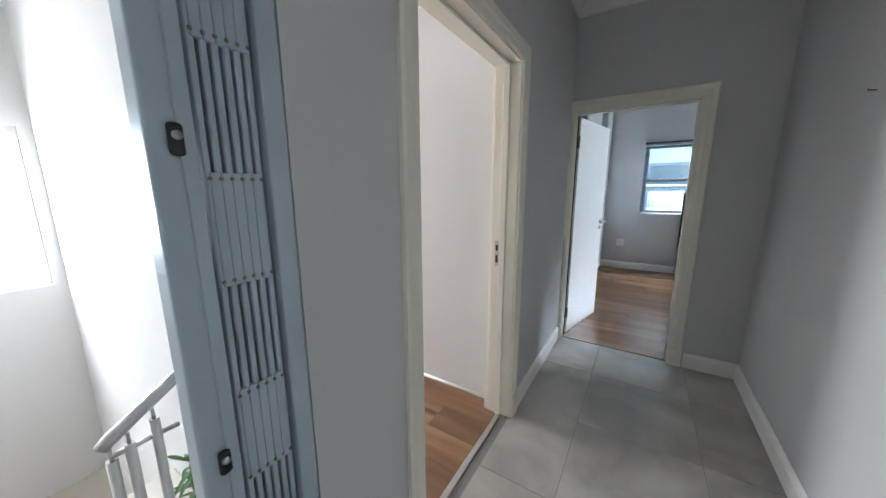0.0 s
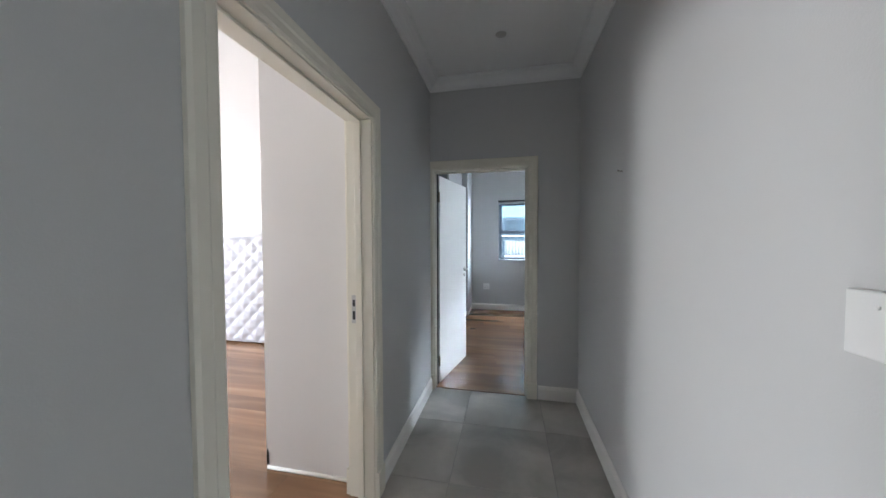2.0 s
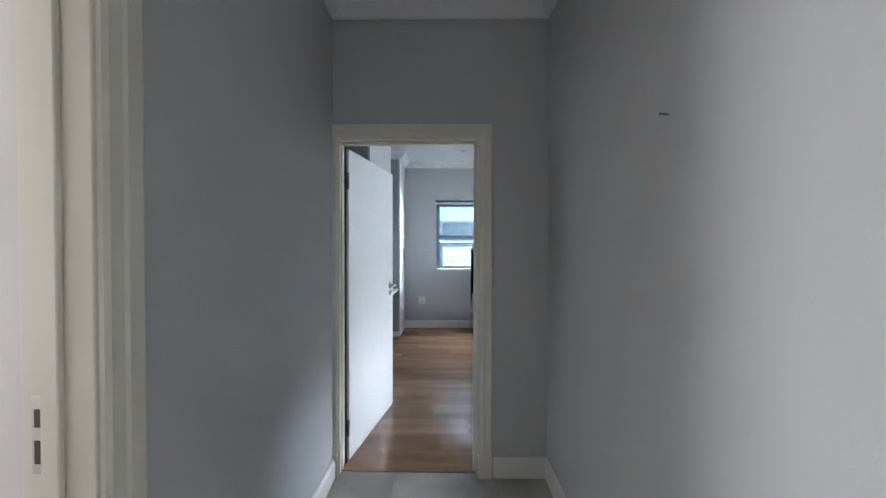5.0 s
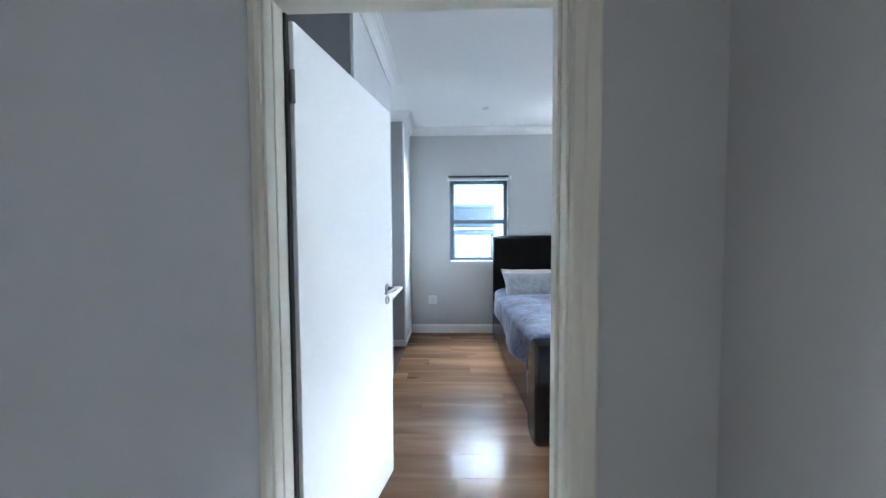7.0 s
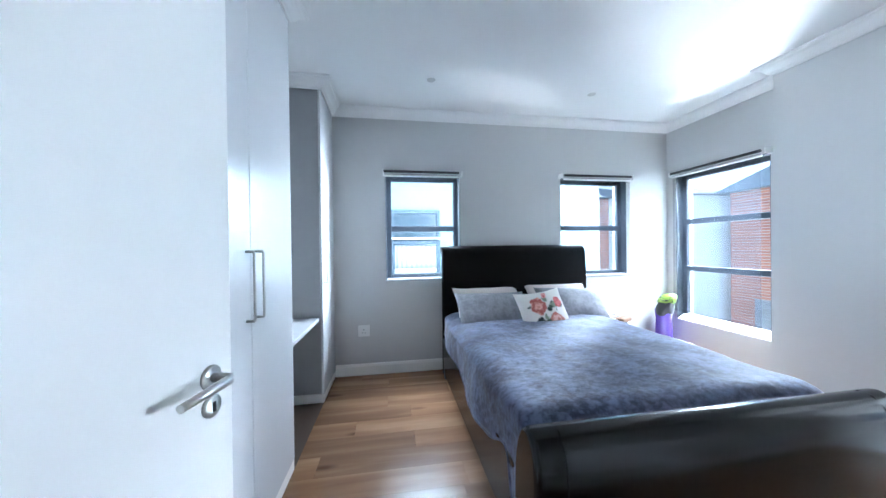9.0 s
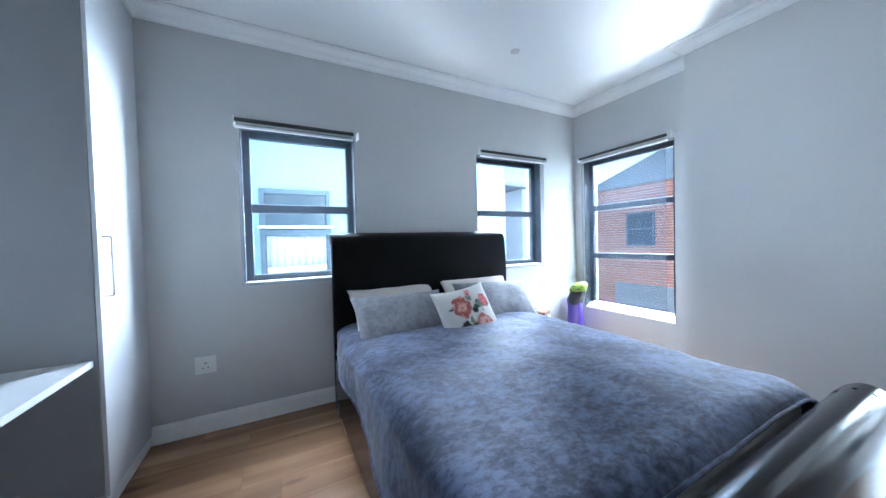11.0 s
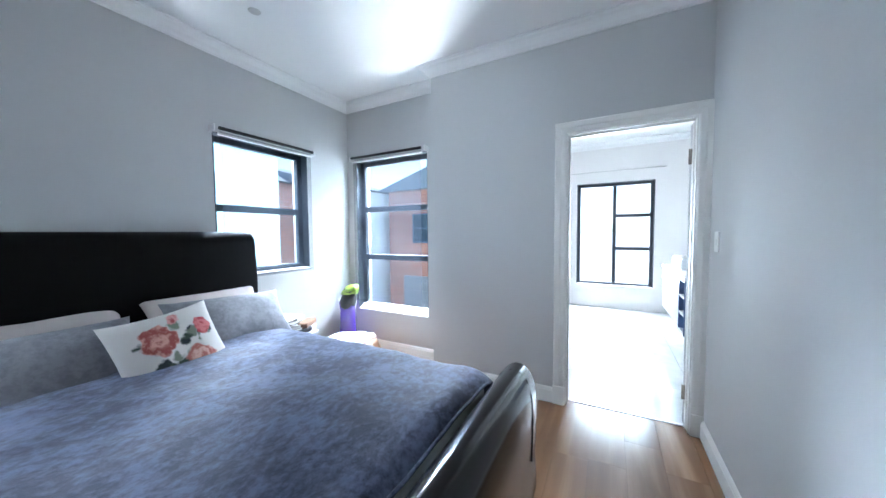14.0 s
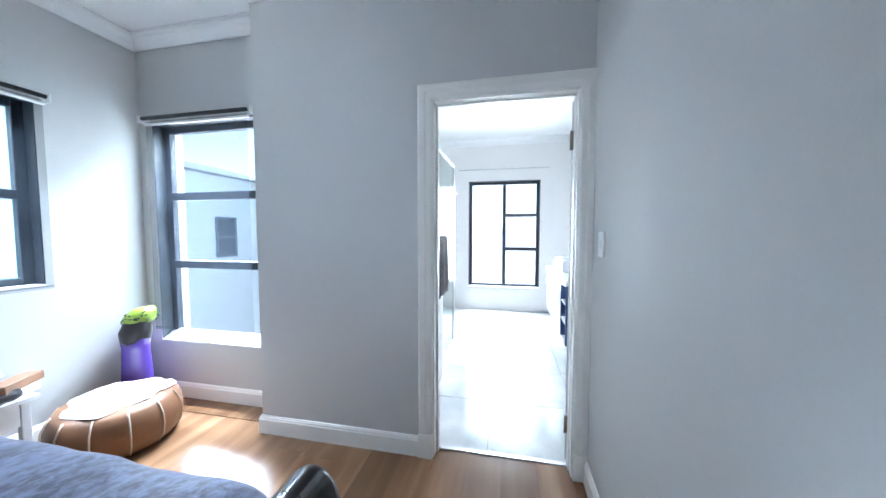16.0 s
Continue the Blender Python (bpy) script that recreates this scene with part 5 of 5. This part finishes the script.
def towel():
    bm = bmesh.new()
    rows = []
    prof = [(-0.016, -0.42)] + [(-0.018, -0.42 + 0.42 * i / 8) for i in range(1, 8)] + [(-0.014, 0.012), (0.0, 0.018), (0.014, 0.012)] + [(0.018, -0.40 * i / 8) for i in range(1, 9)]
    for k in range(15):
        x = -0.15 + 0.30 * k / 14
        rows.append([bm.verts.new((x, a + 0.008 * math.sin(x * 42 + c * 5) * min(1, abs(c) * 5), c)) for a, c in prof])
    for u, w in zip(rows, rows[1:]):
        for j in range(len(prof) - 1):
            bm.faces.new((u[j], u[j + 1], w[j + 1], w[j]))
    bmesh.ops.recalc_face_normals(bm, faces=bm.faces)
    bmesh.ops.solidify(bm, geom=bm.faces[:], thickness=0.006)
    return finish(bm, True)


tw = tagged(mesh_object("towel", towel(), M_TOWEL), "dark brown towel hung over the steel rail", "towel")
tw.location = (3.83, 1.07, 1.262)
sh = thing("wall_shower", "steel shower arm and head on the far wall", "shower head")
part("arm", tube([(6.85, 1.5, 1.95), (6.55, 1.48, 1.95), (6.5, 1.47, 1.93)], 0.011, 8), M_STEEL, sh)
bm = lathe([(0.012, 0.03), (0.09, 0.008), (0.09, 0.0), (0.0, 0.0)], 22)
bm.transform(Matrix.Translation((6.5, 1.47, 1.9)))
part("head", bm, M_STEEL, sh)
rod = thing("curtain_rod", "thin steel rod above the bathroom window", "curtain rod")
part("rod", tube([(6.84, -0.05, 2.33), (6.84, 1.4, 2.33)], 0.007, 8), M_STEEL, rod)
for y in (0.0, 1.35):
    part("bracket", tube([(6.85, y, 2.33), (6.84, y, 2.33)], 0.006, 6), M_STEEL, rod)

# ---------------- room beyond the left doorway ----------------
def quilted(w, h, d):
    bm = bmesh.new()
    n, m = 60, 76
    rows = []
    for j in range(m + 1):
        row = []
        for i in range(n + 1):
            x, z = -w / 2 + w * i / n, h * j / m
            a, b = (x + z) / 0.21, (x - z) / 0.21
            f = min(abs(a - round(a)), abs(b - round(b)))
            puff = min(1.0, f / 0.34) ** 0.6
            e = min(1.0, min(i, n - i, j, m - j) / 2.0)
            row.append(bm.verts.new((x, -d / 2 - 0.03 * puff * e - 0.004 * noise.noise(Vector((x * 12, z * 12, 0))), z)))
        rows.append(row)
    for u, v in zip(rows, rows[1:]):
        for i in range(n):
            bm.faces.new((u[i], u[i + 1], v[i + 1], v[i]))
    bmesh.ops.recalc_face_normals(bm, faces=bm.faces)
    for f in bm.faces:
        f.smooth = True
    return bm


mat_root = thing("quilted_mattress", "white quilted mattress leaning upright against the wall", "mattress", (-3.19, 0.87, 0.0))
rot = Matrix.Rotation(radians(-3.5), 4, "X")
bm = quilted(1.36, 1.42, 0.24)
bm.transform(rot)
part("quilted_face", bm, M_QUILT, mat_root)
part("core", box((-0.68, -0.118, 0.0), (0.68, 0.12, 1.42), 0.02, 3, rot), M_QUILT, mat_root)
mat_root.location.z = 0.018

mir = thing("hanging_mirror", "thin oval-topped mirror hung on the far door", "mirror", (-5.415, 1.385, 0.0), 65)
pts = []
for k in range(33):
    a = k * math.tau / 32
    c, s = math.cos(a), math.sin(a)
    pts.append((0.29 + 0.092 * math.copysign(abs(c) ** 0.6, c), -0.05, 1.31 + 0.32 * math.copysign(abs(s) ** 0.45, s)))
part("rim", tube(pts, 0.009, 8), M_HINGE, mir)
bm = bmesh.new()
front = [bm.verts.new((x, -0.05, z)) for x, y, z in pts[:-1]]
back = [bm.verts.new((x, -0.044, z)) for x, y, z in pts[:-1]]
bm.faces.new(front)
bm.faces.new(back)
for i in range(32):
    bm.faces.new((front[i], front[(i + 1) % 32], back[(i + 1) % 32], back[i]))
part("glass", finish(bm), M_MIRROR, mir)

pend = thing("pendant_lamp", "dark ceiling rose with a thin hanging cord", "pendant lamp", (-4.35, 0.92, 2.78))
part("rose", lathe([(0.0, 0.0), (0.055, 0.0), (0.05, -0.02), (0.02, -0.03), (0.0, -0.03)], 20), M_BLACK, pend)
part("cord", tube([(0, 0, -0.03), (0, 0, -0.62)], 0.0035, 6), M_PLASTIC, pend)
part("lamp_holder", tube([(0, 0, -0.62), (0, 0, -0.68)], [0.014, 0.018], 10), M_PLASTIC, pend)


def curtain(x0, x1, y, z0, z1):
    bm = bmesh.new()
    n = 60
    ring = []
    for z in (z0, (z0 + z1) / 2, z1):
        ring.append([bm.verts.new((x0 + (x1 - x0) * i / n, y + 0.03 * math.sin(i * 0.9) * (1 if z < z1 else 0.7), z)) for i in range(n + 1)])
    for u, w in zip(ring, ring[1:]):
        for i in range(n):
            bm.faces.new((u[i], u[i + 1], w[i + 1], w[i]))
    bmesh.ops.recalc_face_normals(bm, faces=bm.faces)
    bmesh.ops.solidify(bm, geom=bm.faces[:], thickness=0.004)
    return finish(bm, True)


cur = thing("curtain", "grey curtain on a dark rod in the room corner", "curtain", (-5.70, 1.1, 0))
bm = curtain(-0.35, 0.35, 0.0, 0.03, 2.32)
bm.transform(Matrix.Rotation(math.pi / 2, 4, "Z"))
bm.transform(Matrix.Translation((0, -0.28, 0)))
part("drape", bm, M_CURTAIN, cur)
part("rod", tube([(0, -2.6, 2.35), (0, 0.06, 2.35)], 0.012, 10), M_BLACK, cur)

# ---------------- outside ----------------
bm = bmesh.new()
bm.faces.new([bm.verts.new(p) for p in ((-900, -900, 0), (900, -900, 0), (900, 900, 0), (-900, 900, 0))])
g = tagged(mesh_object("ground", bm, M_PAVING), "paved ground between the houses", "ground", kind="structure")
g.location.z = -2.95


def house(name, label, lo, hi, mat, wins, roof=True, pitch=1.3):
    """A block with a pitched roof; wins: (side, a0, a1, z0, z1) openings with frames and panes."""
    root = thing(name, label, "house")
    w = part("wall", box((*lo, -2.95), (*hi, 2.95)), mat, root)
    for side, a0, a1, z0, z1 in wins:
        def at(a, d, z):
            return (a, lo[1] - d, z) if side == "y" else (lo[0] - d, a, z)
        p, q = at(a0, -0.002, z0), at(a1, 0.03, z1)
        win = part("window", box(tuple(map(min, p, q)), tuple(map(max, p, q))), M_GLASSDARK, root)
        for b0, b1, c0, c1 in ((a0 - 0.05, a0, z0, z1), (a1, a1 + 0.05, z0, z1), (a0 - 0.05, a1 + 0.05, z1, z1 + 0.05), (a0 - 0.05, a1 + 0.05, z0 - 0.06, z0), (a0, a1, (z0 + z1) / 2 - 0.03, (z0 + z1) / 2 + 0.03)):
            p, q = at(b0, 0.0, c0), at(b1, 0.06, c1)
            part("window_bar", box(tuple(map(min, p, q)), tuple(map(max, p, q)), 0.004, 1), M_WINBAR, win)
    if roof:
        bm = bmesh.new()
        x0, y0, x1, y1 = lo[0] - 0.35, lo[1] - 0.35, hi[0] + 0.35, hi[1] + 0.35
        ym = (y0 + y1) / 2
        a = [bm.verts.new(p) for p in ((x0, y0, 2.95), (x1, y0, 2.95), (x1, y1, 2.95), (x0, y1, 2.95), (x0, ym, 2.95 + pitch), (x1, ym, 2.95 + pitch))]
        for f in ((0, 1, 5, 4), (2, 3, 4, 5), (0, 4, 3), (1, 2, 5), (3, 2, 1, 0)):
            bm.faces.new([a[i] for i in f])
        part("roof", finish(bm), M_ROOF, root)
    return root


M_GLASSDARK = material("far_window_glass", (0.035, 0.055, 0.07), 0.25, vary=0.05)
M_WINBAR = material("far_window_bar", (0.05, 0.08, 0.11), 0.5, vary=0.05)
neighbour = house("neighbour_house", "pale rendered neighbouring house with a dark framed window", (-9.0, 5.0), (3.75, 12.0), M_AQUA, [])
nw = part("window", box((0.17, 4.985, 0.88), (0.945, 5.01, 1.92)), M_GLASSDARK, neighbour, "curtained window in a grey frame")
for lo, hi in (((0.17, 4.93, 0.88), (0.225, 4.985, 1.92)), ((0.89, 4.93, 0.88), (0.945, 4.985, 1.92)), ((0.225, 4.93, 1.86), (0.89, 4.985, 1.92)), ((0.225, 4.93, 0.88), (0.89, 4.985, 0.93)), ((0.225, 4.93, 1.37), (0.89, 4.985, 1.43))):
    part("window_bar", box(lo, hi, 0.004, 1), M_WINBAR, nw)
part("sill_strip", box((0.15, 4.90, 1.455), (0.965, 4.975, 1.485), 0.004, 1), M_PLASTIC, nw, "white horizontal strip across the window")
part("sill", box((0.13, 4.90, 0.845), (0.985, 5.0, 0.878), 0.004, 1), M_RENDER, nw)
# white strip paints the bright reflection at the window's bottom
part("pane_reflection", box((0.235, 4.955, 0.935), (0.88, 4.984, 1.0), 0.006, 1), M_PLASTIC, nw, "white strip standing in for a reflection low in the window")
bm = curtain(-0.325, 0.325, 0.0, 0.0, 0.365)
bm.transform(Matrix.Translation((0.5575, 4.968, 1.002)) @ Matrix.Diagonal((1, 0.35, 1, 1)))
part("net_curtain", bm, M_CURTAIN, nw, "pale pleated curtain behind the pane")
house("brick_house", "red brick house beyond the neighbouring house", (5.0, 10.0), (7.7, 15.0), M_BRICK, [("y", 6.2, 7.0, 0.2, 1.4)])
house("pale_house", "pale rendered house with a grey pitched roof", (7.7, 9.0), (12.0, 15.0), M_RENDER, [("y", 9.3, 9.9, 0.6, 1.7)], pitch=0.9)
bh = house("brick_house", "red brick house with a grey garage door", (11.0, 3.2), (16.0, 8.6), M_BRICK, [("x", 4.0, 4.9, 0.3, 1.5), ("x", 6.6, 7.4, 1.0, 2.0)], pitch=1.0)
gd = part("garage_door", box((10.96, 5.2, -2.9), (11.0, 7.9, -0.35), 0.01, 1), M_GARAGE, bh)
for k in range(5):
    part("garage_slat", box((10.94, 5.25, -2.85 + k * 0.5), (10.962, 7.85, -2.40 + k * 0.5), 0.006, 1), M_GARAGE, gd)

# ---------------- floor pieces ----------------
tiles(f_cor, [XL, -0.02, 0.58, XR], [-4.3, -4.09, -3.49, -2.89, -2.29, -1.69, -1.09, -0.49, 0.04], M_TILE)
tiles(f_bath, [BX + 0.09, 3.96, 4.56, 5.16, 5.76, 6.36, 6.9], [-0.5, 0.1, 0.7, 1.3, AY - 0.13], M_BATHTILE)
planks(f_bed, -0.40, BX + 0.085, 0.045, BY, 3)
planks(f_alc, BX + 0.09, AX, AY, BY, 5)
planks(f_liv, -5.8, XL - 0.065, -2.36, 1.25, 8)
